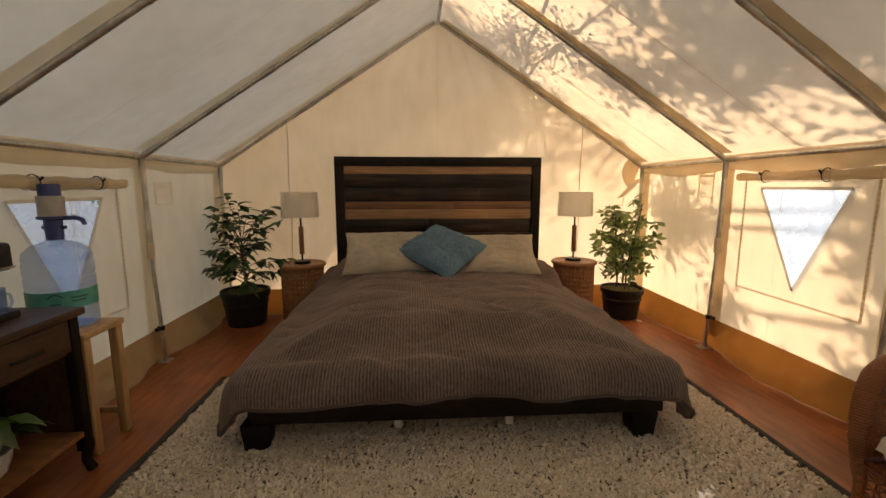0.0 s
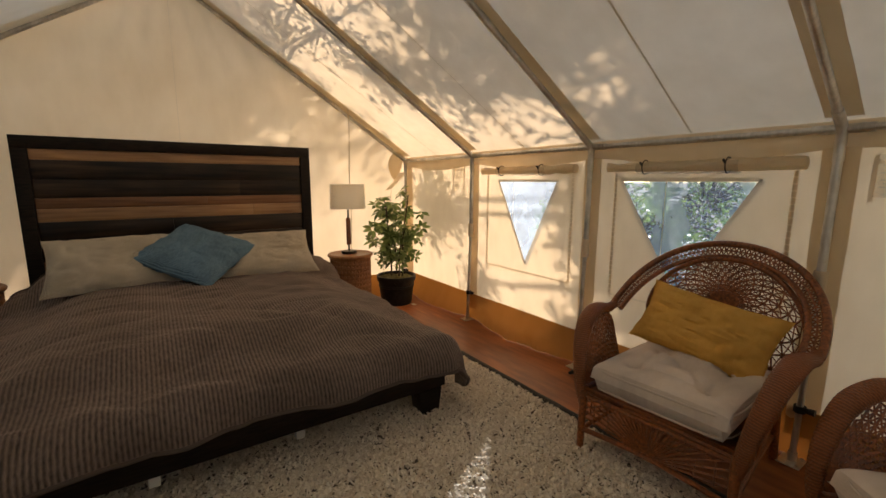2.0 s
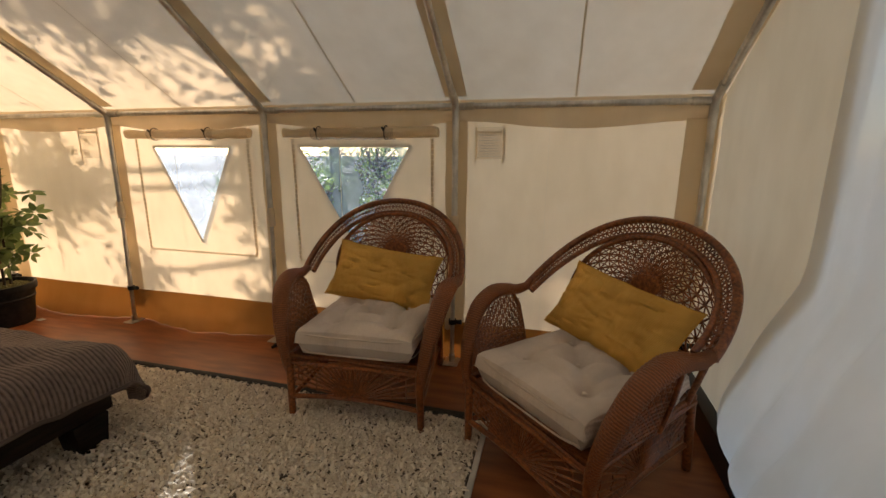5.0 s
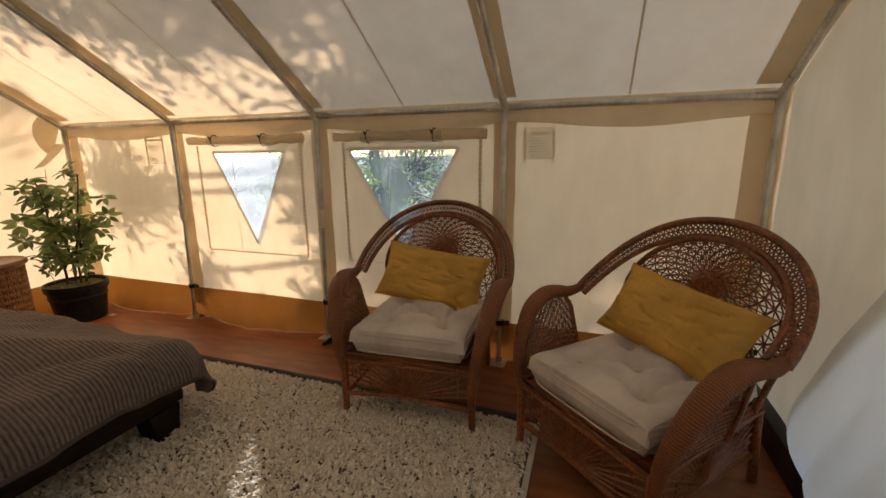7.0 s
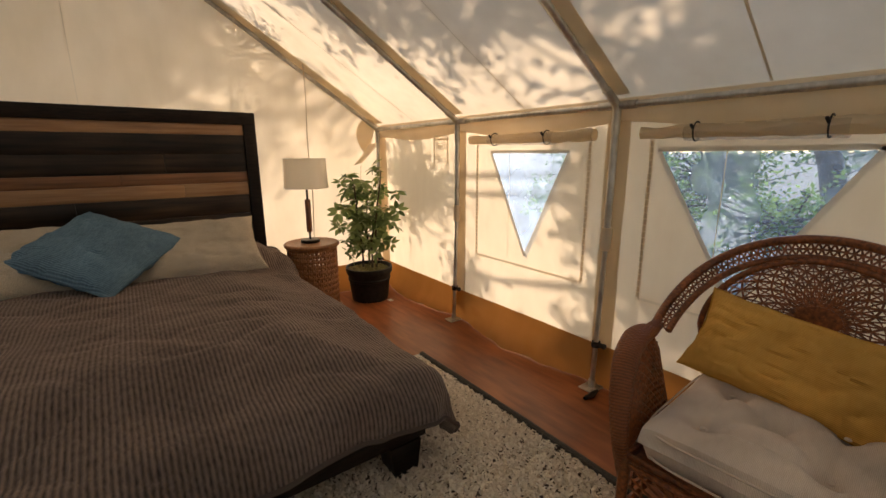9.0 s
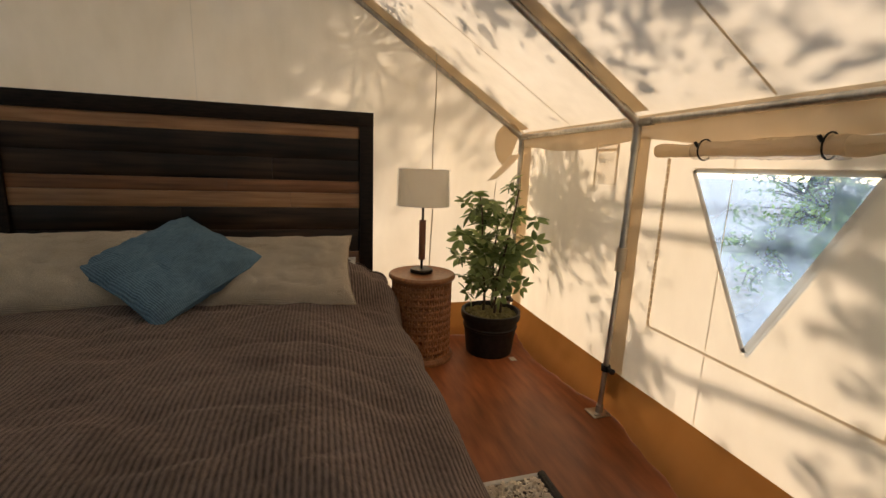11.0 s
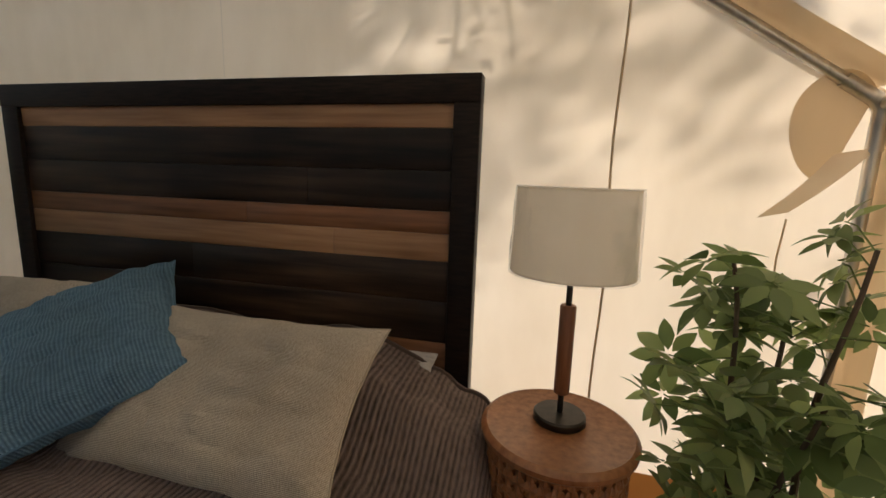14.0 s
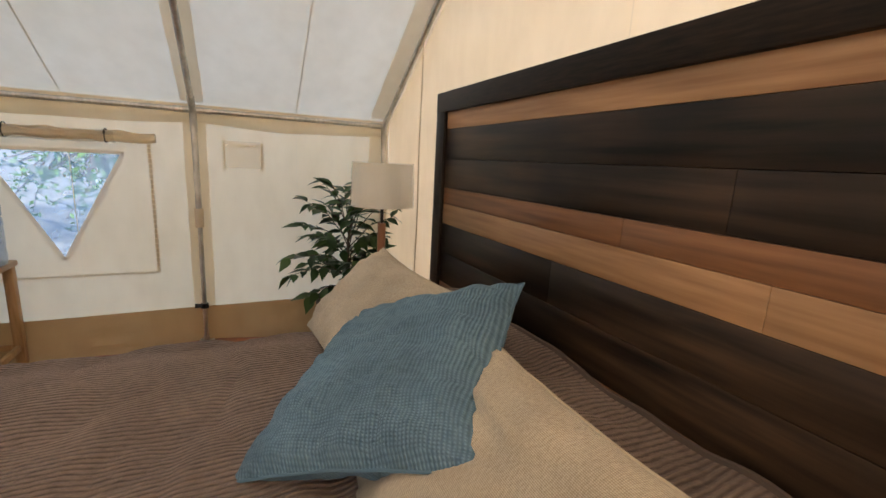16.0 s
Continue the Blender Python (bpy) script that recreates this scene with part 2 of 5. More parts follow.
M_WICKER.node_tree.nodes["Principled BSDF"].inputs["Specular IOR Level"].default_value = 0.5
M_DUVET = striped_cloth("taupe ribbed plush", (0.042, 0.031, 0.026), (0.235, 0.178, 0.150), 19.0, 0.006, "X", 0.92, 0.06, 0.0, 1.9, (1, 0.4, 1), 95.0, 0.5)
M_LINEN = striped_cloth("oatmeal linen", (0.44, 0.35, 0.245), (0.84, 0.74, 0.575), 100.0, 0.0030, "Y", 0.95, 0.5, 1.0, 1.6, (1.5, 0.6, 1), 170.0, 0.2)
M_BLUE = striped_cloth("blue seersucker", (0.088, 0.165, 0.235), (0.20, 0.325, 0.435), 36.0, 0.006, "Y", 0.9, 0.07, 1.5, 1.7, (1, 0.45, 1), 80.0)
M_MUSTARD = striped_cloth("mustard velvet", (0.70, 0.36, 0.070), (0.89, 0.51, 0.130), 60.0, 0.0012, "Y", 0.85, 1.0)
M_CUSHION = striped_cloth("cream cotton", (0.74, 0.60, 0.49), (0.90, 0.77, 0.66), 90.0, 0.0015, "X", 0.95, 4.0)
M_SHEET = solid("white sheet", (0.66, 0.62, 0.55), (0.76, 0.72, 0.66), 30, 0.9)
M_RUGBASE = solid("rug backing", (0.10, 0.075, 0.052), (0.30, 0.235, 0.17), 60, 0.95)
M_RUGEDGE = solid("charcoal rug binding", (0.035, 0.031, 0.027), (0.10, 0.088, 0.075), 160, 0.9, 0, (1, 1, 1), 0.8, 0.004)
M_SHAG = leaf_mat("cream shag pile", (0.64, 0.53, 0.40), (0.92, 0.83, 0.69), 0.12, 0.9)
M_POT = solid("black nursery pot", (0.010, 0.010, 0.010), (0.028, 0.027, 0.025), 30, 0.5, 0, (1, 1, 1), 0.15, 0.004, 0.35, 0.0, 0.25)
M_MOSS = solid("dry moss", (0.11, 0.09, 0.03), (0.30, 0.27, 0.10), 60, 0.95, 0, (1, 1, 1), 1.0, 0.02)
M_BARK = solid("bark", (0.055, 0.038, 0.024), (0.15, 0.11, 0.075), 30, 0.9, 0, (1, 1, 0.3), 0.8, 0.01)
M_UMBRELLA_LEAF = leaf_mat("umbrella plant leaf", (0.090, 0.145, 0.045), (0.33, 0.42, 0.17), 0.55)
M_FICUS_LEAF = leaf_mat("fig leaf", (0.016, 0.045, 0.010), (0.055, 0.11, 0.026), 0.22, 0.3)
M_TREE_LEAF = leaf_mat("tree leaf", (0.045, 0.10, 0.022), (0.17, 0.28, 0.06), 0.45)
# sunlight put into the colour: brighter greens, since nearby crowns shade the shrub
M_SHRUB_LEAF = leaf_mat("sunlit shrub leaf", (0.10, 0.19, 0.035), (0.40, 0.55, 0.13), 0.55)
M_EARTH = solid("dry earth", (0.19, 0.155, 0.10), (0.32, 0.275, 0.195), 6, 0.95, 0, (1, 1, 1), 0.5, 0.03)
M_DECK = solid("deck plywood edge", (0.16, 0.10, 0.06), (0.28, 0.19, 0.11), 8, 0.8)
M_WHITE = solid("white glazed ceramic", (0.66, 0.63, 0.57), (0.76, 0.73, 0.68), 20, 0.3)
M_PAPER = solid("white paper tag", (0.66, 0.63, 0.57), (0.76, 0.73, 0.68), 20, 0.9)
M_INK = solid("grey print", (0.60, 0.54, 0.45), (0.68, 0.62, 0.52), 30, 0.9)
M_BLUEPLASTIC = solid("blue pump plastic", (0.025, 0.045, 0.19), (0.045, 0.075, 0.27), 20, 0.35)
M_GREYPLASTIC = solid("pale grey plastic", (0.48, 0.46, 0.43), (0.58, 0.56, 0.52), 20, 0.4)
M_TEAL = solid("teal bottle label", (0.06, 0.36, 0.30), (0.10, 0.46, 0.38), 15, 0.5)
M_JUG = clear("blue tinted bottle", (0.78, 0.85, 0.96), 0.20, 0.05)


# ---------------------------------------------------------------- mesh helpers
def finish(name, me, mats, parent=None, label="", smooth=True):
    for m in mats if isinstance(mats, (list, tuple)) else (mats,):
        me.materials.append(m)
    if smooth and len(me.polygons):
        me.polygons.foreach_set("use_smooth", [True] * len(me.polygons))
        me.set_sharp_from_angle(angle=radians(38))
    ob = new(name, me)
    if parent is not None:
        ob.parent = parent
    if label:
        ob["label"] = label
    return ob


def part(name, bm, mat, parent=None, label="", smooth=True):
    me = bpy.data.meshes.new(name)
    bmesh.ops.recalc_face_normals(bm, faces=bm.faces)
    bm.to_mesh(me)
    bm.free()
    return finish(name, me, mat, parent, label, smooth)


def thing(name, label, category, m=None, group=""):
    ob = new(name)
    ob.empty_display_size = 0.1
    if m is not None:
        ob.matrix_world = m
    return tagged(ob, label, category, group)


def raw(name, verts, faces, mat, parent=None, label="", smooth=False, uv=None):
    me = bpy.data.meshes.new(name)
    me.from_pydata([tuple(v) for v in verts], [], [tuple(f) for f in faces])
    if uv is not None:
        lay = me.uv_layers.new(name="UVMap")
        idx = np.zeros(len(me.loops), dtype=np.int32)
        me.loops.foreach_get("vertex_index", idx)
        lay.data.foreach_set("uv", np.asarray(uv, dtype=np.float32)[idx].ravel())
    me.update()
    return finish(name, me, mat, parent, label, smooth)


def box(bm, x0, x1, y0, y1, z0, z1, bevel=0.0, m=None):
    made = bmesh.ops.create_cube(bm, size=1.0, matrix=Matrix.Translation(((x0 + x1) / 2, (y0 + y1) / 2, (z0 + z1) / 2))
                                 @ Matrix.Diagonal((x1 - x0, y1 - y0, z1 - z0, 1)))["verts"]
    if bevel:
        edges = list({e for v in made for e in v.link_edges})
        made = bmesh.ops.bevel(bm, geom=edges, offset=bevel, segments=2, affect="EDGES", profile=0.5)["verts"]
    if m is not None:
        bmesh.ops.transform(bm, matrix=m, verts=made)
    return bm


def boxed(x0, x1, y0, y1, z0, z1, bevel=0.004):
    return box(bmesh.new(), x0, x1, y0, y1, z0, z1, bevel)


def tube(bm, pts, r, n=10, close=False, caps=True):
    """A round bar along the points; r: one radius, or one for each point."""
    pts = [Vector(p) for p in pts]
    rs = r if isinstance(r, (list, tuple)) else [r] * len(pts)
    rings, side = [], None
    for k, p in enumerate(pts):
        a = pts[k - 1] if k or close else p
        b = pts[(k + 1) % len(pts)] if k + 1 < len(pts) or close else p
        d = (b - a).normalized()
        if side is None:
            side = d.cross(Vector((0, 0, 1)))
            if side.length < 0.1:
                side = d.cross(Vector((1, 0, 0)))
        side = (side - d * side.dot(d)).normalized()
        up = d.cross(side)
        rings.append([bm.verts.new(p + rs[k] * (math.cos(2 * math.pi * j / n) * side + math.sin(2 * math.pi * j / n) * up)) for j in range(n)])
    for k in range(len(rings) if close else len(rings) - 1):
        a, b = rings[k], rings[(k + 1) % len(rings)]
        for j in range(n):
            bm.faces.new((a[j], a[(j + 1) % n], b[(j + 1) % n], b[j]))
    if caps and not close:
        bm.faces.new(rings[0][::-1])
        bm.faces.new(rings[-1])
    return bm


def tubed(pts, r, n=10, close=False):
    return tube(bmesh.new(), pts, r, n, close)


def lathe(profile, n=32, cx=0.0, cy=0.0, bm=None, wobble=0.0):
    """A turned shape from (radius, height) pairs."""
    bm = bm or bmesh.new()
    rings = []
    for r, z in profile:
        if r < 1e-4:
            rings.append([bm.verts.new((cx, cy, z))])
        else:
            rings.append([bm.verts.new((cx + r * math.cos(2 * math.pi * j / n), cy + r * math.sin(2 * math.pi * j / n), z)) for j in range(n)])
    for a, b in zip(rings, rings[1:]):
        for j in range(n):
            k = (j + 1) % n
            if len(a) == 1 and len(b) == 1:
                continue
            if len(a) == 1:
                bm.faces.new((a[0], b[j], b[k]))
            elif len(b) == 1:
                bm.faces.new((a[j], a[k], b[0]))
            else:
                bm.faces.new((a[j], a[k], b[k], b[j]))
    return bm


def grid(nu, nv, f):
    """Vertices, faces and UVs of a sheet; f(u, v) gives place and UV, for u, v from 0 to 1."""
    vs, uv = [], []
    for j in range(nv + 1):
        for i in range(nu + 1):
            p, q = f(i / nu, j / nv)
            vs.append(p)
            uv.append(q)
    fs = [(j * (nu + 1) + i, j * (nu + 1) + i + 1, (j + 1) * (nu + 1) + i + 1, (j + 1) * (nu + 1) + i) for j in range(nv) for i in range(nu)]
    return vs, fs, uv


def smoothstep(a, b, x):
    t = min(max((x - a) / (b - a), 0.0), 1.0)
    return t * t * (3 - 2 * t)


def nz(x, y, z=0.0):
    return noise.noise(Vector((x, y, z)))


# ---------------------------------------------------------------- the tent
XL, XR, XM = -1.875, 2.485, 0.305       # canvas walls and ridge
YF, YB = -0.42, 4.61                    # front and back canvas
EAVE, RIDGE = 1.535, 2.90               # canvas heights
PXL, PXR = -1.832, 2.440                # pole lines
POLES = (-0.36, 0.893, 2.110, 3.352, 4.556)


def roof_z(x):
    return RIDGE - (RIDGE - EAVE) * (abs(x - XM) / (XR - XM))


# floor, deck and ground
ground = raw("ground", *grid(60, 60, lambda u, v: ((lambda a, b: (a, b, -0.30 + 0.05 * nz(a * 0.3, b * 0.3)))(
    600 * (2 * u - 1) ** 3, 600 * (2 * v - 1) ** 3), (u, v)))[:2], M_EARTH, smooth=True)
tagged(ground, "dry brown earth round the tent", "ground", kind="structure")
floor = part("floor", boxed(XL - 0.06, XR + 0.06, YF - 0.06, YB + 0.06, -0.10, 0.0, 0.0), M_FLOOR, smooth=False)
tagged(floor, "rust-red stained plywood floor of the tent", "floor", kind="structure")
deck = part("deck", boxed(XL - 0.10, XR + 0.10, YF - 2.2, YB + 0.10, -0.36, -0.104, 0.0), M_DECK, smooth=False)
tagged(deck, "timber platform under the tent", "deck", kind="structure")


def wall_side(name, x, sign, holes):
    bm = bmesh.new()
    loops = [[(YF, 0.0), (YB, 0.0), (YB, EAVE), (YF, EAVE)]] + holes
    edges = []
    for lp in loops:
        vs = []
        for (y0, z0), (y1, z1) in zip(lp, lp[1:] + lp[:1]):
            n = max(1, int(math.hypot(y1 - y0, z1 - z0) / 0.11))
            vs += [bm.verts.new((x, y0 + (y1 - y0) * k / n, z0 + (z1 - z0) * k / n)) for k in range(n)]
        edges += [bm.edges.new((a, b)) for a, b in zip(vs, vs[1:] + vs[:1])]
    bmesh.ops.triangle_fill(bm, edges=edges, use_beauty=True)
    bmesh.ops.subdivide_edges(bm, edges=bm.edges[:], cuts=3, use_grid_fill=True)
    for v in bm.verts:
        y, z = v.co.y, v.co.z
        amp = smoothstep(0, 0.25, z) * smoothstep(EAVE, EAVE - 0.2, z)
        v.co.x += sign * amp * (0.010 * nz(y * 1.3, z * 1.1, x) + 0.004 * nz(y * 6, z * 1.5, x))
    ob = part(name, bm, M_CANVAS)
    return tagged(ob, "cream canvas side wall of the tent with triangular window cut-outs", "tent wall", kind="structure")


W1 = [(3.030, 1.283), (2.398, 1.283), (2.702, 0.633)]
W2 = [(1.905, 1.290), (1.162, 1.290), (1.530, 0.640)]
WL = [(2.980, 1.222), (2.345, 1.222), (2.655, 0.590)]
wall_side("wall_right", XR, 1, [W1, W2])
wall_side("wall_left", XL, -1, [WL])


def door_edge(z):
    """The tied-back edge of the doorway, at height z."""
    return 1.46 + min(0.26, max(0.0, 0.88 - z) * 0.47)


def gable_bulge(x, z):
    return 0.17 * smoothstep(2.35, 1.15, x) * smoothstep(1.0, 0.25, z) * (0.85 + 0.3 * nz(x * 4, z * 3))


def wall_gable(name, y, sign, hole=None):
    def f(u, v):
        x = XL + (XR - XL) * u
        z = v * roof_z(x)
        pull = smoothstep(1.2, 2.8, z)
        fold = math.sin(34 * math.atan2(x - XM, 3.3 - z)) * pull * smoothstep(0.0, 0.5, 2.9 - z)
        amp = smoothstep(0, 0.3, z) * smoothstep(0, 0.25, min(x - XL, XR - x))
        d = 0.012 * nz(x * 1.1, z * 0.9, y) + 0.006 * fold + 0.003 * nz(x * 5, z * 1.4, y)
        d *= sign
        if hole:
            d += gable_bulge(x, z)
        return (x, y + amp * d, z), (u, v)
    vs, fs, _ = grid(145, 88, f)
    if hole:
        x0, top = hole
        mid = [(sum(vs[k][0] for k in q) / 4, sum(vs[k][2] for k in q) / 4) for q in fs]
        fs = [q for q, (a, b) in zip(fs, mid) if not (x0 < a < door_edge(b) and b < top)]
    return raw(name, vs, fs, M_CANVAS, smooth=True)


tagged(wall_gable("wall_back", YB, 1), "cream canvas gable wall behind the bed with leaf shadows", "tent wall", kind="structure")
tagged(wall_gable("wall_front", YF, -1, (0.70, 1.90)), "cream canvas front gable with open doorway", "tent wall", kind="structure")


# sheer white cloth across the doorway's side, added for the bright bluish area there
def door_curtain():
    base = thing("door_curtain", "sheer white cloth added for the bright area beside the doorway", "curtain")
    x0, top = 0.78, 1.94

    def f(u, v):
        z = 0.03 + (top - 0.03) * v
        x = x0 + (door_edge(z) + 0.06 - x0) * u
        y = YF + 0.035 + smoothstep(0, 0.3, z) * gable_bulge(x, z) + (0.020 * math.sin(31 * u + 2.2 * nz(u * 3, z)) * (1 - 0.4 * v) + 0.03 * nz(u * 5 + z, z * 2.2)) * (1 - u ** 5)
        return (x, y, z), (u, v)
    vs, fs, _ = grid(60, 50, f)
    raw("cloth", vs, fs, M_CURTAIN, base, smooth=True)
    part("rod", tubed([(x0 - 0.05, YF + 0.03, top), (1.56, YF + 0.03, top)], 0.008, 8), M_STEEL, base)
    return base


door_curtain()


def roof(name, side):
    def f(u, v):
        far = XR + 0.05 if side > 0 else XL - 0.05
        x = XM + (far - XM) * u
        y = YF - 0.05 + (YB - YF + 0.10) * v
        sag = 0.0
        for a, b in zip(POLES, POLES[1:]):
            if a < y < b:
                sag = math.sin(math.pi * (y - a) / (b - a))
        z = roof_z(x) + 0.006 - 0.020 * sag * math.sin(math.pi * min(u, 1)) + 0.008 * nz(x * 1.2, y * 1.2, side) + 0.003 * nz(x * 2, y * 7, side)
        return (x, y, z), (u, v)
    vs, fs, _ = grid(26, 70, f)
    ob = raw(name, vs, fs, M_CANVAS, smooth=True)
    return tagged(ob, "cream canvas roof slope of the tent", "tent roof", kind="structure")


roof("ceiling_right", 1)
roof("ceiling_left", -1)


def strip(name, pts, width, mat, parent, across, wave=0.0):
    """A band of cloth along the points, `across` its width."""
    across = Vector(across).normalized() * width / 2
    vs, fs = [], []
    out = []
    for k, (a, b) in enumerate(zip(pts, pts[1:])):
        a, b = Vector(a), Vector(b)
        n = max(1, int((b - a).length / 0.06))
        out += [a.lerp(b, j / n) for j in range(n + (k == len(pts) - 2))]
    for k, p in enumerate(out):
        w = 1 + wave * nz(k * 0.35, width * 50)
        vs += [p - across * w, p, p + across * w]
        if k:
            q = 3 * k
            fs += [(q - 3, q - 2, q + 1, q), (q - 2, q - 1, q + 2, q + 1)]
    return raw(name, vs, fs, mat, parent, smooth=True)


# straps behind the poles and under the rafters, seams, eave flaps and skirts
trim = tagged(new("canvas_trim"), "tan straps, seams and eave flaps sewn on the canvas", "trim", kind="structure")
for k, y in enumerate(POLES):
    w = 0.125 if 0 < k < 4 else 0.15
    yy = y if 0 < k < 4 else y + (0.03 if k == 0 else -0.03)
    for x, s in ((XR - 0.014, 1), (XL + 0.014, -1)):
        # right straps carry the sunlit tan, left ones the shaded-side tone
        strip("wall_strap", [(x, yy, 0.10), (x, yy, EAVE - 0.10)], w, M_STRAP if s > 0 else M_LEFT_TRIM, trim, (0, 1, 0), 0.06)
        lo = (XM + s * 0.05, yy, roof_z(XM + s * 0.05) - 0.016)
        hi = (x - s * 0.03, yy, roof_z(x - s * 0.03) - 0.016)
        strip("rafter_strap", [lo, hi], w, M_STRAP if s > 0 else M_LEFT_TRIM, trim, (0, 1, 0), 0.05)
for y in (0.27, 1.50, 2.73, 3.95):
    for s, x in ((1, XR), (-1, XL)):
        lo = (XM + s * 0.04, y, roof_z(XM + s * 0.04) - 0.026)
        mid = (XM + s * 1.1, y, roof_z(XM + s * 1.1) - 0.030)
        hi = (x - s * 0.03, y, roof_z(x - s * 0.03) - 0.020)
        strip("roof_seam", [lo, mid, hi], 0.010 if s > 0 else 0.007, M_STRAP if s > 0 else M_WEB, trim, (0, 1, 0))
        strip("wall_seam", [(x - s * 0.014, y + (0.12 if s > 0 else 0), 0.22), (x - s * 0.016, y + (0.12 if s > 0 else 0), 1.40)], 0.0045, M_DOUBLE, trim, (0, 1, 0))
strip("gable_seam", [(XM, YB - 0.018, 0.10), (XM, YB - 0.020, roof_z(XM) - 0.03)], 0.005, M_WEB, trim, (1, 0, 0))
for x, cy in ((-1.18, YB - 0.036), (1.751, 4.482)):
    cord = thing("lamp_cord", "thin tan cord hanging down the canvas behind the lamp", "cord", group="lamp cords")
    part("cable", tubed([(x + 0.006 * math.sin(k * 0.9), cy, roof_z(x) - 0.03 - (roof_z(x) - 0.40) * k / 14) for k in range(15)], 0.0042, 6), M_CORD, cord)
    part("hook", tubed([(x, cy - 0.010, roof_z(x) - 0.045), (x, cy, roof_z(x) - 0.028), (x, cy + 0.010, roof_z(x) - 0.008)], 0.004, 6), M_STEEL, cord)


def eave_flap(x, s):
    def f(u, v):
        y = YF + 0.02 + (YB - YF - 0.04) * u
        near = min(abs(y - p) for p in POLES)
        drop = 0.105 + 0.018 * nz(y * 2.2, s) + 0.03 * smoothstep(0.0, 0.45, near) * (1 if s > 0 else 0.4)
        bulge = math.sin(math.pi * v) * (0.022 + 0.010 * nz(y * 4, 3.0 * s))
        return (x - s * (0.010 + bulge + 0.004 * nz(y * 9, v * 3)), y, EAVE - 0.012 - v * drop), (u, v)
    vs, fs, _ = grid(130, 6, f)
    return raw("eave_flap", vs, fs, M_DOUBLE if s > 0 else M_LEFT_TRIM, trim, smooth=True)


eave_flap(XR, 1)
eave_flap(XL, -1)


def skirt(name, axis, at, s, lo, hi):
    def f(u, v):
        a = lo + (hi - lo) * u
        z = 0.235 * v + 0.006 * nz(a * 2.5, at) * v
        crumple = 0.055 * abs(nz(a * 3.2, z * 9, at)) * (1 - v) + 0.022 * nz(a * 9, z * 14, at) * (1 - v * v)
        crumple += 0.016 * (1 + math.sin(13 * a + 16 * z + 5 * nz(a * 1.7, at))) * (1 - v) * (0.3 + abs(nz(a * 1.1, at + 2)))
        near = min(abs(a - p) for p in POLES) if axis == "x" else 1.0
        out = 0.014 + (0.060 * (1 - v) ** 2 + crumple) * (0.12 + 0.88 * smoothstep(0.05, 0.38, near))
        p = (at - s * out, a, z + 0.004) if axis == "x" else (a, at - s * out, z + 0.004)
        return p, (u, v)
    vs, fs, _ = grid(150, 8, f)
    # the left skirt is a paler tan than the ochre ones
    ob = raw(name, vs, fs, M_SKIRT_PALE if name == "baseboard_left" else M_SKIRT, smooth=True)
    return tagged(ob, "ochre vinyl skirt along the foot of the canvas wall", "skirting", kind="structure")


skirt("baseboard_right", "x", XR, 1, YF + 0.03, YB - 0.02)
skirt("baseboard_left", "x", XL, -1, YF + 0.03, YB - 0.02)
skirt("baseboard_back", "y", YB, 1, XL + 0.03, XR - 0.03)
sill = part("sill_front", boxed(1.02, XR - 0.05, YF + 0.005, YF + 0.07, 0.0, 0.13, 0.006), M_ESPRESSO)
tagged(sill, "dark timber sill along the front canvas", "sill", kind="structure")

# steel frame
frame_thing = tagged(new("tent_skeleton"), "galvanised steel pipe skeleton holding up the tent", "tent poles", kind="structure")
for k, y in enumerate(POLES):
    for s, px in ((1, PXR), (-1, PXL)):
        top = Vector((px, y, 1.497))
        apex = Vector((XM + s * 0.03, y, RIDGE - 0.045))
        part("rafter", tubed([top, apex], 0.0165, 12), M_STEEL, frame_thing)
        d = (apex - top).normalized()
        part("coupler", tubed([top + d * 0.99, top + d * 1.13], 0.0195, 12), M_STEEL, frame_thing)
        fit_bm = tubed([top - Vector((0, 0, 0.13)), top - Vector((0, 0, 0.02)), top + d * 0.02, top + d * 0.12], 0.0205, 12)
        for dy in (-0.10, 0.10):
            if YF + 0.03 < y + dy < YB - 0.03:
                tube(fit_bm, [top, top + Vector((0, dy, 0))], 0.0195, 12)
        part("corner_fitting", fit_bm, M_STEEL, frame_thing)
        part("upper_leg", tubed([(px, y, 1.46), (px - s * 0.004, y, 0.80)], 0.0175, 12), M_STEEL, frame_thing)
        part("sleeve", tubed([(px - s * 0.004, y, 0.90), (px - s * 0.004, y, 0.78)], 0.025, 12), M_CANVAS, frame_thing, "cream cloth sleeve")
        part("lower_leg", tubed([(px - s * 0.004, y, 0.80), (px - s * 0.030, y, 0.012)], 0.0135, 12), M_STEEL, frame_thing)
        cl = tubed([(px - s * 0.020, y, 0.245), (px - s * 0.020, y, 0.275)], 0.024, 12)
        tube(cl, [(px - s * 0.020, y, 0.26), (px - s * 0.020 + 0.0, y - 0.055, 0.262)], [0.010, 0.016], 8)
        part("clamp", cl, M_BLACK, frame_thing, "black clamp knob")
        fp = boxed(px - s * 0.030 - 0.06, px - s * 0.030 + 0.045, y - 0.045, y + 0.045, 0.002, 0.010, 0.003)
        tube(fp, [(px - s * 0.030, y, 0.008), (px - s * 0.030, y, 0.05)], 0.019, 12)
        for dx in (-0.042, 0.03):
            tube(fp, [(px - s * 0.030 + dx, y - 0.03, 0.009), (px - s * 0.030 + dx, y - 0.03, 0.018)], 0.008, 6)
        part("foot_plate", fp, M_STEEL, frame_thing)
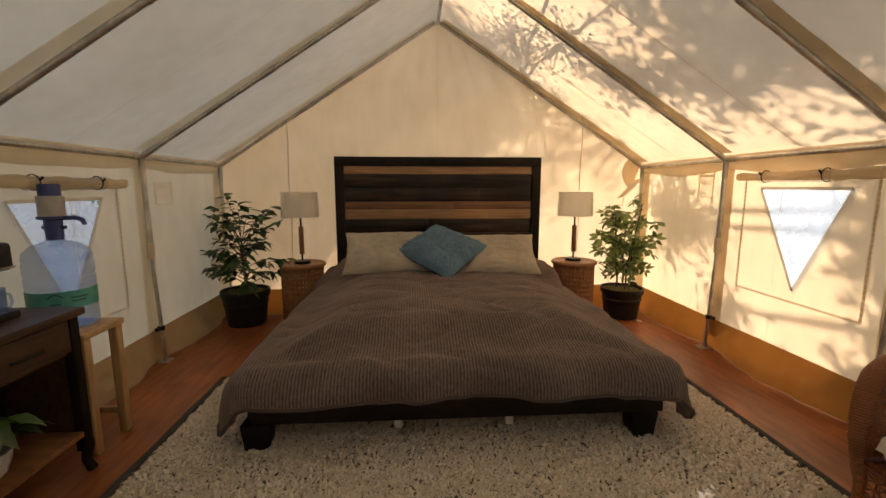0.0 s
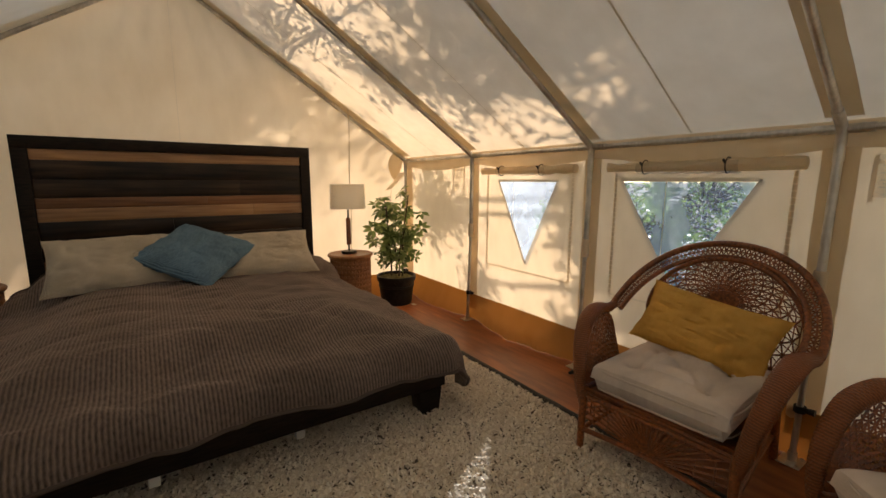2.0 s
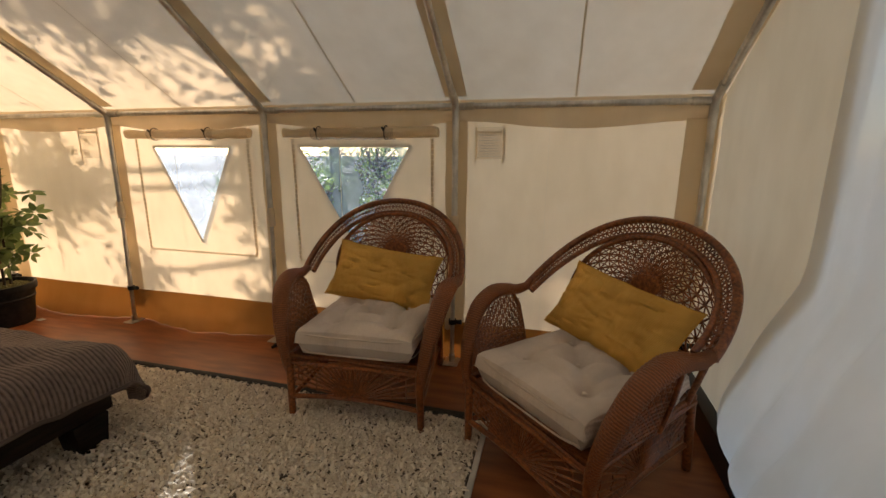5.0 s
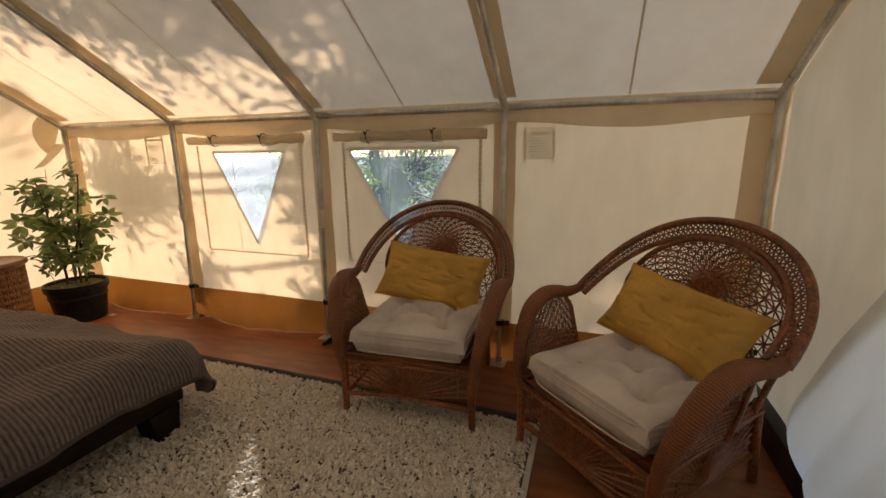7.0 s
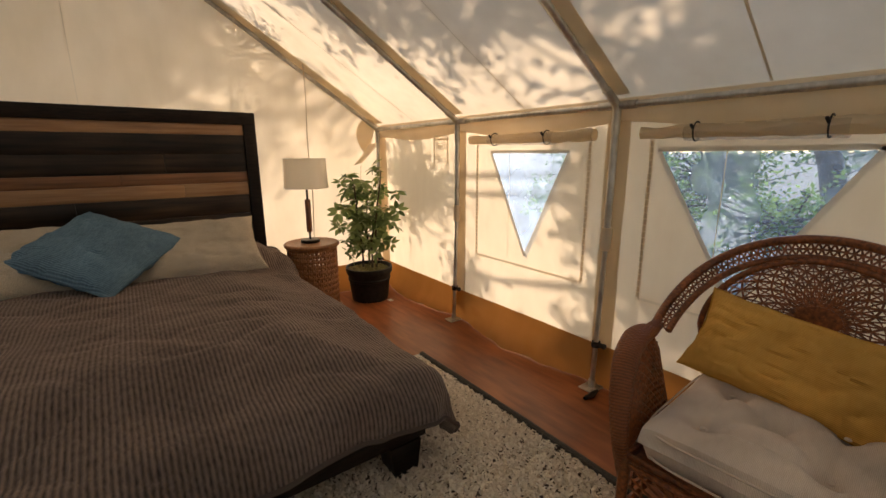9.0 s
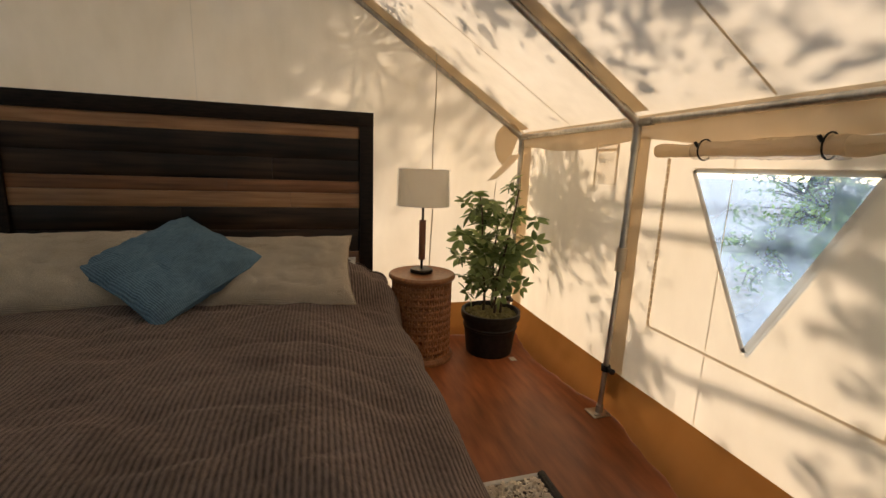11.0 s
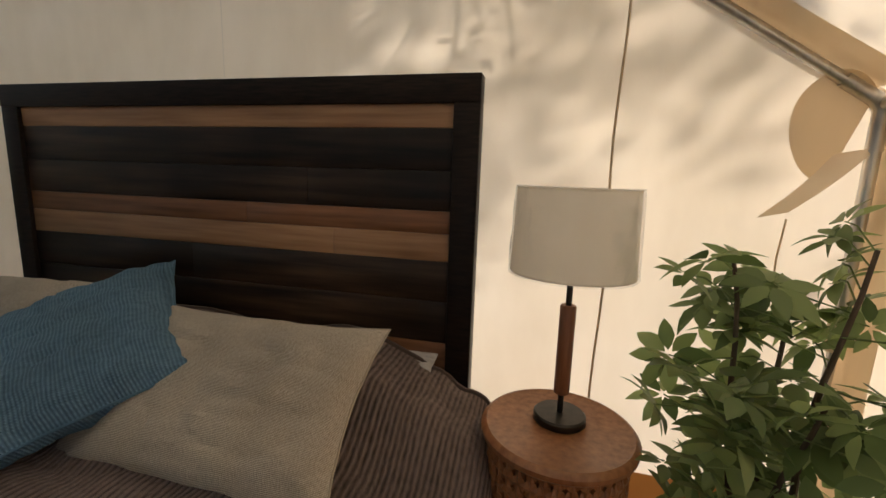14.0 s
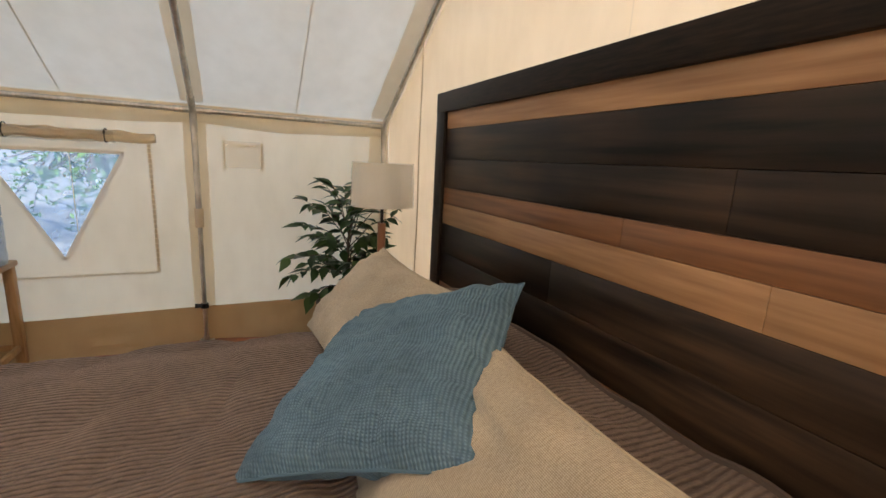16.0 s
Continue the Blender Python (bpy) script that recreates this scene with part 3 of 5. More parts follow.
for px, z in ((PXR, 1.497), (PXL, 1.497), (XM, RIDGE - 0.045)):
    for a, b in zip(POLES, POLES[1:]):
        part("purlin", tubed([(px, a, z), (px, b, z)], 0.0155, 12), M_STEEL, frame_thing)


# windows
def window(name, x, s, tri, rolltop, label, flap):
    base = tagged(new(name), label, "window", kind="structure")
    ys = [p[0] for p in tri]
    bm = bmesh.new()
    c = (sum(ys) / 3, sum(p[1] for p in tri) / 3)
    bm.faces.new([bm.verts.new((x + s * 0.006, c[0] + (y - c[0]) * 1.05, c[1] + (z - c[1]) * 1.05)) for y, z in tri])
    part("pane", bm, M_VINYL, base, "clear vinyl pane")
    # hem round the cut-out
    for (y0, z0), (y1, z1) in zip(tri, tri[1:] + tri[:1]):
        n = Vector((0, -(z1 - z0), y1 - y0)).normalized()
        strip("hem", [(x - s * 0.012, y0, z0), (x - s * 0.012, y1, z1)], 0.020, M_DOUBLE, base, n)
    y1, y0, zb = flap
    # hook-and-loop bands that hold the flap down
    def band(a, b, across, wd):
        L = (Vector(b) - Vector(a)).length
        k = int(L / 0.030)
        for j in range(k):
            p, q = Vector(a).lerp(Vector(b), (j + 0.06) / k), Vector(a).lerp(Vector(b), (j + 0.82) / k)
            strip("fastener", [p, q], wd * (0.85 + 0.3 * random.random()), M_WEB, base, across)
        off = Vector((s * 0.002, 0, 0))
        strip("fastener_tape", [Vector(a) + off, Vector(b) + off], wd * 0.9, M_PATCH, base, across, 0.2)
    xi = x - s * 0.014
    band((xi, y1, rolltop - 0.03), (xi, y1, zb), (0, 1, 0), 0.018)
    band((xi, y0, rolltop - 0.03), (xi, y0, zb), (0, 1, 0), 0.018)
    strip("bottom_band", [(xi, y1, zb), (xi, y0, zb)], 0.012, M_WEB, base, (0, 0, 1), 0.2)
    roll = bmesh.new()
    pts, rs = [], []
    for k in range(81):
        u = k / 80
        y = y1 + 0.04 + (y0 - 0.04 - y1 - 0.04) * u
        pts.append((x - s * (0.040 + 0.004 * nz(u * 6, 1.0)), y, rolltop + 0.006 * nz(u * 5, x)))
        rs.append(0.030 + 0.006 * nz(u * 9, 4.0 + x))
    tube(roll, pts, rs, 14)
    for v in roll.verts:
        k = nz(v.co.y * 26, v.co.z * 60, 3.0) * 0.5 + nz(v.co.y * 9, v.co.z * 90, 8.0)
        v.co.x -= s * 0.007 * k
        v.co.z += 0.008 * nz(v.co.y * 14, v.co.z * 45, 5.0)
    part("rolled_flap", roll, M_PATCH, base, "rolled up canvas window flap")
    wrap = bmesh.new()
    tube(wrap, [Vector(p) + Vector((-s * 0.004, 0, -0.006)) for p in pts[16:60]], [r + 0.004 + 0.007 * abs(nz(k * 0.9, 2.0)) for k, r in enumerate(rs[16:60])], 9)
    part("rolled_vinyl", wrap, M_ROLLED, base, "crinkled clear vinyl rolled with the flap")
    for u in (0.22, 0.70):
        y = y1 + (y0 - y1) * u
        tie = bmesh.new()
        ring = [(x - s * (0.040 + 0.036 * math.cos(a)), y, rolltop + 0.040 * math.sin(a)) for a in [2 * math.pi * j / 14 for j in range(14)]]
        tube(tie, ring, 0.0032, 6, True)
        tube(tie, [(x - s * 0.076, y, rolltop + 0.01), (x - s * 0.088, y + 0.006, rolltop + 0.028)], 0.006, 6)
        part("tie", tie, M_BLACK, base, "black elastic tie")
    return base


window("window_1", XR, 1, W1, 1.362, "triangular vinyl window with its flap rolled up", (3.165, 2.268, 0.560))
window("window_2", XR, 1, W2, 1.362, "triangular vinyl window with its flap rolled up", (1.935, 1.035, 0.560))
window("window_3", XL, -1, WL, 1.316, "triangular vinyl window with its flap rolled up", (3.110, 2.210, 0.492))


def pocket(x, s, y0, y1, z0, z1, label, printed):
    base = tagged(new("storage_pocket"), label, "pocket")
    vs, fs, _ = grid(10, 10, lambda u, v: ((x - s * (0.018 + 0.02 * math.sin(math.pi * u) * (1 - v) + 0.004 * nz(u * 3, v * 3, y0)), y0 + (y1 - y0) * u, z0 + (z1 - z0) * v), (u, v)))
    raw("panel", vs, fs, M_POCKET, base, smooth=True)
    strip("hem", [(x - s * 0.020, y0, z1 - 0.03), (x - s * 0.020, y1, z1 - 0.03)], 0.014, M_DOUBLE, base, (0, 0, 1))
    for yy in (y0 + 0.008, y1 - 0.008):
        strip("side_tape", [(x - s * 0.022, yy, z0 - 0.02), (x - s * 0.022, yy, z1)], 0.016, M_DOUBLE, base, (0, 1, 0))
    if printed:
        for k in range(9):
            w = (0.9, 0.7, 1.0, 0.5, 0.95, 0.8, 1.0, 0.6, 0.85)[k] * 0.055
            zc = z1 - 0.045 - k * 0.014
            yc = (y0 + y1) / 2
            strip("printed_line", [(x - s * 0.046, yc - w, zc), (x - s * 0.046, yc + w, zc)], 0.005, M_INK, base, (0, 0, 1))
    return base


pocket(XR, 1, 3.49, 3.68, 1.20, 1.41, "cream canvas pocket sewn on the tent wall", False)
pocket(XR, 1, 0.62, 0.79, 1.22, 1.39, "care label patch printed on the tent wall", True)
pocket(XL, -1, 3.50, 3.74, 1.16, 1.33, "cream canvas patch sewn on the tent wall", False)

# round stovepipe flap hung in the corner
flapper = thing("corner_flap", "tan canvas flap with cord hanging in the tent corner", "flap")
bm = bmesh.new()
ring = []
for k in range(22):
    a = radians(40 + 230 * k / 21)
    ring.append((2.345 + 0.115 * math.cos(a), YB - 0.045 + 0.008 * math.sin(3 * a), 1.435 + 0.155 * math.sin(a)))
bm.faces.new([bm.verts.new(p) for p in ring])
part("disc", bm, M_STRAP, flapper)
vs, fs, _ = grid(6, 10, lambda u, v: ((2.345 - 0.15 * v + 0.10 * u * (1 - 0.2 * v) - 0.02 * v * v, YB - 0.06 - 0.015 * math.sin(3 * v), 1.36 - 0.19 * v + 0.02 * u), (u, v)))
raw("tail", vs, fs, M_DOUBLE, flapper, smooth=True)
part("cord", tubed([(2.25, YB - 0.07, 1.17), (2.245, YB - 0.06, 1.05), (2.25, YB - 0.06, 0.92)], 0.003, 6), M_WEB, flapper)

# ---------------------------------------------------------------- rug
RX0, RX1, RY0, RY1 = -1.225, 1.868, 0.59, 2.995
rug = thing("shag_rug", "cream and brown shag rug with dark braided edge on the floor", "rug")
part("backing", boxed(RX0, RX1, RY0, RY1, 0.001, 0.012, 0.003), M_RUGBASE, rug)
for x in (RX0, RX1):
    bnd = bmesh.new()
    pts = [(x + 0.006 * nz(k * 0.3, x), RY0 + (RY1 - RY0) * k / 40, 0.014) for k in range(41)]
    tube(bnd, pts, 0.019, 8)
    part("side_binding", bnd, M_RUGEDGE, rug, "dark braided binding")
for y in (RY0, RY1):
    part("end_hem", boxed(RX0, RX1, y - 0.012, y + 0.012, 0.002, 0.016, 0.004), M_SHEET, rug, "pale cord hem")


def shag(count, seed):
    r = np.random.default_rng(seed)
    x = r.uniform(RX0 + 0.03, RX1 - 0.03, count)
    y = r.uniform(RY0 + 0.02, RY1 - 0.02, count)
    keep = ~((x > -0.55) & (x < 1.1) & (y > 2.5))
    x, y = x[keep], y[keep]
    n = len(x)
    a = r.uniform(0, 2 * np.pi, n)
    L, W, Hh = r.uniform(0.020, 0.046, n), r.uniform(0.0030, 0.0068, n), r.uniform(0.006, 0.024, n)
    dx, dy = np.cos(a), np.sin(a)
    z0 = np.full(n, 0.011)
    def p(t, s, z):
        return np.stack([x + dx * L * t - dy * W * s, y + dy * L * t + dx * W * s, z], 1)
    v = np.stack([p(-0.5, -1, z0), p(-0.5, 1, z0), p(0, 1.1, z0 + Hh), p(0, -1.1, z0 + Hh),
                  p(0.5, 0.8, z0 + Hh * 0.55), p(0.5, -0.8, z0 + Hh * 0.55)], 1).reshape(-1, 3)
    i = np.arange(n) * 6
    f = np.concatenate([np.stack([i, i + 1, i + 2, i + 3], 1), np.stack([i + 3, i + 2, i + 4, i + 5], 1)])
    return v, f


sv, sf = shag(64000, 3)
pile = raw("pile", sv.tolist(), sf.tolist(), M_SHAG, rug, "cream shag loops", smooth=True)
pile["kind"] = "stuff"

# ---------------------------------------------------------------- bed
bed = thing("bed", "dark-stained king bed with a striped plank headboard", "bed")
BX0, BX1 = -0.745, 1.335
HB0, HB1, HBT = -0.716, 1.343, 1.585
part("headboard_post", boxed(HB0, HB0 + 0.088, 4.472, 4.535, 0.0, HBT - 0.088, 0.004), M_ESPRESSO, bed)
part("headboard_post", boxed(HB1 - 0.088, HB1, 4.472, 4.535, 0.0, HBT - 0.088, 0.004), M_ESPRESSO, bed)
part("headboard_rail", boxed(HB0, HB1, 4.470, 4.537, HBT - 0.090, HBT, 0.004), M_ESPRESSO, bed)
part("headboard_back", boxed(HB0 + 0.07, HB1 - 0.07, 4.515, 4.530, 0.25, HBT - 0.07, 0.0), M_ESPRESSO, bed)
ix0, ix1 = HB0 + 0.089, HB1 - 0.089
for z0, z1, m, cuts in ((1.419, 1.496, M_PLANK_TAN, ()), (1.280, 1.418, M_PLANK_DARK, ()), (1.146, 1.279, M_PLANK_DARK, (0.72,)),
                        (1.068, 1.145, M_PLANK_RED, (0.46,)), (0.972, 1.067, M_PLANK_TAN, (0.82,)),
                        (0.830, 0.971, M_PLANK_DARK, (0.20,)), (0.680, 0.828, M_PLANK_DARK, ()), (0.520, 0.678, M_PLANK_RED, ())):
    xs = (ix0, *cuts, ix1)
    for a, b in zip(xs, xs[1:]):
        part("plank", boxed(a + 0.0006, b - 0.0006, 4.488 + 0.0004 * random.random(), 4.514, z0 + 0.0002, z1 - 0.0002, 0.0008), m, bed)
part("side_rail", boxed(BX0, BX0 + 0.035, 2.20, 4.47, 0.150, 0.315, 0.004), M_ESPRESSO, bed)
part("side_rail", boxed(BX1 - 0.035, BX1, 2.20, 4.47, 0.150, 0.315, 0.004), M_ESPRESSO, bed)
part("foot_rail", boxed(BX0, BX1, 2.165, 2.20, 0.150, 0.318, 0.004), M_ESPRESSO, bed)
part("slat_deck", boxed(BX0 + 0.036, BX1 - 0.036, 2.21, 4.46, 0.24, 0.29, 0.0), M_ESPRESSO, bed)
for x in (-0.785, 1.165):
    lg = bmesh.new()
    box(lg, x, x + 0.145, 2.160, 2.270, 0.0, 0.148, 0.005)
    for v in lg.verts:
        if v.co.z < 0.07:
            v.co.x += (0.02 if v.co.x < x + 0.07 else -0.02)
    part("leg", lg, M_ESPRESSO, bed)
for x in (-0.022, 0.545):
    part("rail_block", boxed(x - 0.020, x + 0.020, 2.201, 2.24, 0.088, 0.150, 0.003), M_WHITE, bed, "pale square block under the rail")
for x in (-0.71, 1.24):
    part("rear_leg", boxed(x, x + 0.07, 4.30, 4.40, 0.0, 0.150, 0.004), M_ESPRESSO, bed)
mattress = part("mattress", boxed(BX0 + 0.075, BX1 - 0.075, 2.26, 4.455, 0.292, 0.430, 0.06), M_SHEET)
tagged(mattress, "white mattress under the taupe duvet", "mattress")


def duvet():
    x0, x1, yf, yh = -0.72, 1.318, 2.222, 4.445
    over_s, over_f = 0.42, 0.245
    W, Lc = (x1 - x0) + 2 * over_s, (yh - yf) + over_f
    R = 0.140

    def f(u, v):
        cx, cy = x0 - over_s + W * u, yf - over_f + Lc * v
        ax = min(max(cx, x0), x1)
        ay = max(cy, yf)
        dx, dy = cx - ax, cy - ay
        d = math.hypot(dx, dy)
        top = 0.555
        hump = 0.145 * smoothstep(3.98, 4.22, ay) * smoothstep(x0 - 0.10, x0 + 0.12, ax) * smoothstep(x1 + 0.14, x1 - 0.08, ax)
        droop = smoothstep(0.42, 0.0, min(ax - x0, x1 - ax, ay - yf)) * 0.110
        wr = 0.010 * nz(cx * 1.9, cy * 1.9) + 0.005 * nz(cx * 5 + cy * 2, cy * 6) + 0.0025 * nz(cx * 13, cy * 15)
        crease = 0.014 * max(0.0, 0.25 - abs(nz(cx * 1.6 + cy * 1.1, cy * 2.0 - cx * 0.8, 7.0))) / 0.25 + 0.010 * max(0.0, 0.2 - abs(nz(cx * 2.6 - cy, cy * 4.2, 3.0))) / 0.2
        puff = 0.018 * math.sin(math.pi * (ax - x0) / (x1 - x0))
        z = top + hump - droop + wr - crease + puff
        x, y = ax, ay
        if d > 1e-6:
            ux, uy = dx / d, dy / d
            if d > 0.28:
                d = 0.28 + 0.185 * (1 - math.exp(-(d - 0.28) / 0.185))
            q = min(d / R, math.pi / 2)
            out = R * math.sin(q)
            drop = R * (1 - math.cos(q))
            rest = max(d - R * math.pi / 2, 0.0)
            ang = math.atan2(dy, dx)
            along = (cy if abs(ux) > abs(uy) else cx)
            flare = 0.09 + 0.06 * (abs(ux * uy) * 2)
            fold = 0.020 * math.sin(along * 11 + 3 * nz(along * 2, 5.0)) + 0.02 * nz(along * 4, d * 3)
            fold *= smoothstep(0.05, 0.25, d) * (1 - 0.75 * abs(ux * uy) * 2)
            out += rest * flare + fold
            drop += rest * 0.985
            if abs(ux * uy) > 0.05:
                wob = math.sin(ang * 6.0) * 0.020 * smoothstep(0.1, 0.35, d)
                out += wob
            x, y = ax + ux * out, ay + uy * out
            z = z - drop
            z = max(z, 0.045 + 0.02 * abs(nz(cx * 5, cy * 5)))
        return (x, y, z), (cx, cy)
    vs, fs, uv = grid(200, 240, f)
    base = thing("duvet", "taupe ribbed plush duvet spread over the bed", "duvet")
    me = raw("cover", vs, fs, M_DUVET, base, smooth=True, uv=uv)
    sol = me.modifiers.new("thickness", "SOLIDIFY")
    sol.thickness, sol.offset = 0.022, -1
    rim = {}
    for k, (cx, cy) in enumerate(uv):
        for key, on in (("l", cx < x0 - over_s + 1e-5), ("r", cx > x0 - over_s + W - 1e-5), ("f", cy < yf - over_f + 1e-5), ("h", cy > yf - over_f + Lc - 1e-5)):
            if on:
                rim.setdefault(key, []).append(((cy if key in "lr" else cx), k))
    for key in "lrfh":
        idx = [k for _, k in sorted(rim[key])][::2]
        part("hem", tubed([vs[k] for k in idx], 0.010, 6), M_DUVET, base)
    return base


duvet()


def pillow(name, label, w, h, t, m, mat, category="pillow", flat=0.5, seed=1.0, ears=0.085):
    """A stuffed pillow: width, height, thickness; lies in its local x-y plane."""
    def side(s):
        def f(u, v):
            a, b = 2 * u - 1, 2 * v - 1
            # corners stay out, the edges between them pull in
            px = a * w / 2 * (1 - ears * (1 - b * b))
            py = b * h / 2 * (1 - ears * (1 - a * a))
            full = max((1 - a ** 4) * (1 - b ** 4), 0.0) ** flat
            pl = 1 - 0.35 * abs(a * b) ** 1.5
            wr = (0.014 * nz(a * 2.5 + seed, b * 2.5, s) + 0.010 * nz(a * 7 + seed, b * 3, s) + 0.006 * nz(a * 5, b * 12 + seed, s)) * min(full * 2, 1)
            wr -= 0.014 * max(0.0, 0.22 - abs(nz(a * 2.2 + b + seed, b * 2.6 - a, 4.0 * s))) / 0.22 * min(full * 2, 1)
            return (px + 0.004 * nz(b * 4, seed), py + 0.004 * nz(a * 4, seed), s * (t / 2 * full * pl + wr * 0.8)), (px, py)
        return f
    v1, f1, q1 = grid(34, 34, side(1))
    v2, f2, q2 = grid(34, 34, side(-1))
    o = len(v1)
    base = thing(name, label, category, m)
    raw("cover", v1 + v2, f1 + [tuple(o + k for k in q[::-1]) for q in f2], mat, base, smooth=True, uv=q1 + q2)
    rim = [(a, b) for a, b in [(-1 + 2 * k / 24, -1) for k in range(24)] + [(1, -1 + 2 * k / 24) for k in range(24)]
           + [(1 - 2 * k / 24, 1) for k in range(24)] + [(-1, 1 - 2 * k / 24) for k in range(24)]]
    bm = bmesh.new()
    tube(bm, [(a * w / 2 * (1 - ears * (1 - b * b)) + 0.004 * nz(b * 4, seed), b * h / 2 * (1 - ears * (1 - a * a)) + 0.004 * nz(a * 4, seed), 0) for a, b in rim], 0.0035, 6, True)
    part("seam", bm, mat, base)
    return base


def basis(o, right, up):
    """A pose with local x along right and local y along up, at o."""
    r = Vector(right).normalized()
    u = Vector(up)
    u = (u - r * u.dot(r)).normalized()
    n = r.cross(u)
    return Matrix.Translation(o) @ Matrix((r, u, n)).transposed().to_4x4()


pillow("bed_pillow", "oatmeal linen pillow leaning at the head of the bed", 0.78, 0.47, 0.20,
       basis((0.785, 3.965, 0.688), (1, -0.02, 0.01), (0.0, 0.32, 0.275)), M_LINEN, seed=2.0)
pillow("bed_pillow", "oatmeal linen pillow leaning at the head of the bed", 0.78, 0.47, 0.20,
       basis((-0.18, 4.015, 0.705), (1, 0.03, 0.0), (-0.02, 0.31, 0.30)), M_LINEN, seed=9.0)
tag_pillow = pillow("throw_pillow", "blue crinkled cotton throw pillow propped on the pillows", 0.64, 0.60, 0.20,
                    basis((0.306, 3.938, 0.742), (0.42, -0.36, -0.15), (0.41, 0.37, 0.20)), M_BLUE, seed=5.0)
bm = bmesh.new()
box(bm, 0.262, 0.286, -0.285, -0.235, -0.001, 0.001)
part("tag", bm, M_BRONZE, tag_pillow, "small dark fabric tag")
pillow("sleeping_pillow", "white pillow tucked under the duvet", 0.48, 0.20, 0.06, pose(0.985, 4.392, 0.596, 24, 0, 0), M_SHEET, seed=4.0, ears=0.03)
pillow("sleeping_pillow", "white pillow tucked under the duvet", 0.62, 0.30, 0.08, pose(-0.32, 4.28, 0.535, 6, 0, 0), M_SHEET, seed=6.0)


# ---------------------------------------------------------------- bedside tables and lamps
def drum_table():
    base = thing("drum_table", "carved lattice wood drum side table beside the bed", "side table", group="bedside tables")
    R, H = 0.200, 0.570
    part("tabletop", lathe([(0, H - 0.035), (R + 0.006, H - 0.035), (R + 0.018, H - 0.024), (R + 0.020, H - 0.010), (R + 0.012, H), (R + 0.004, H + 0.002), (R - 0.004, H - 0.004), (0, H - 0.004)], 48), M_DRUM, base)
    part("base_ring", lathe([(R - 0.03, 0.0), (R + 0.018, 0.0), (R + 0.020, 0.018), (R + 0.008, 0.034), (R - 0.03, 0.034)], 48), M_DRUM, base)
    cols, rows, z0, z1 = 36, 11, 0.034, H - 0.036
    vs, fs = [], []

    def p(a, z, r):
        t = 2 * math.pi * a / cols
        return (r * math.cos(t), r * math.sin(t), z)
    for j in range(rows):
        for i in range(cols):
            ca, cz = i + 0.5, z0 + (z1 - z0) * (j + 0.5) / rows
            hz = (z1 - z0) / rows / 2
            o = len(vs)
            outer = [(ca - 0.5, cz - hz), (ca, cz - hz), (ca + 0.5, cz - hz), (ca + 0.5, cz), (ca + 0.5, cz + hz), (ca, cz + hz), (ca - 0.5, cz + hz), (ca - 0.5, cz)]
            inner = [(-0.13, -0.16), (0, -0.52), (0.13, -0.16), (0.28, 0), (0.13, 0.16), (0, 0.52), (-0.13, 0.16), (-0.28, 0)]
            vs += [p(a, z, R - (0.0 if k % 2 else 0.004)) for k, (a, z) in enumerate(outer)]
            vs += [p(ca + a, cz + b * hz, R - 0.007) for a, b in inner]
            vs += [p(ca + a, cz + b * hz, R - 0.016) for a, b in inner]
            for k in range(8):
                q = (k + 1) % 8
                fs.append((o + k, o + q, o + 8 + q, o + 8 + k))
                fs.append((o + 8 + k, o + 8 + q, o + 16 + q, o + 16 + k))
    bm = bmesh.new()
    made = [bm.verts.new(q) for q in vs]
    for q in fs:
        bm.faces.new([made[k] for k in q])
    bmesh.ops.remove_doubles(bm, verts=bm.verts[:], dist=0.0004)
    part("carved_drum", bm, M_DRUM, base, "pierced lattice side", smooth=False)
    return base


table = drum_table()
table.matrix_world = pose(1.642, 4.265, 0)
copy_thing(table, pose(-1.015, 4.290, 0, 0, 0, 40))


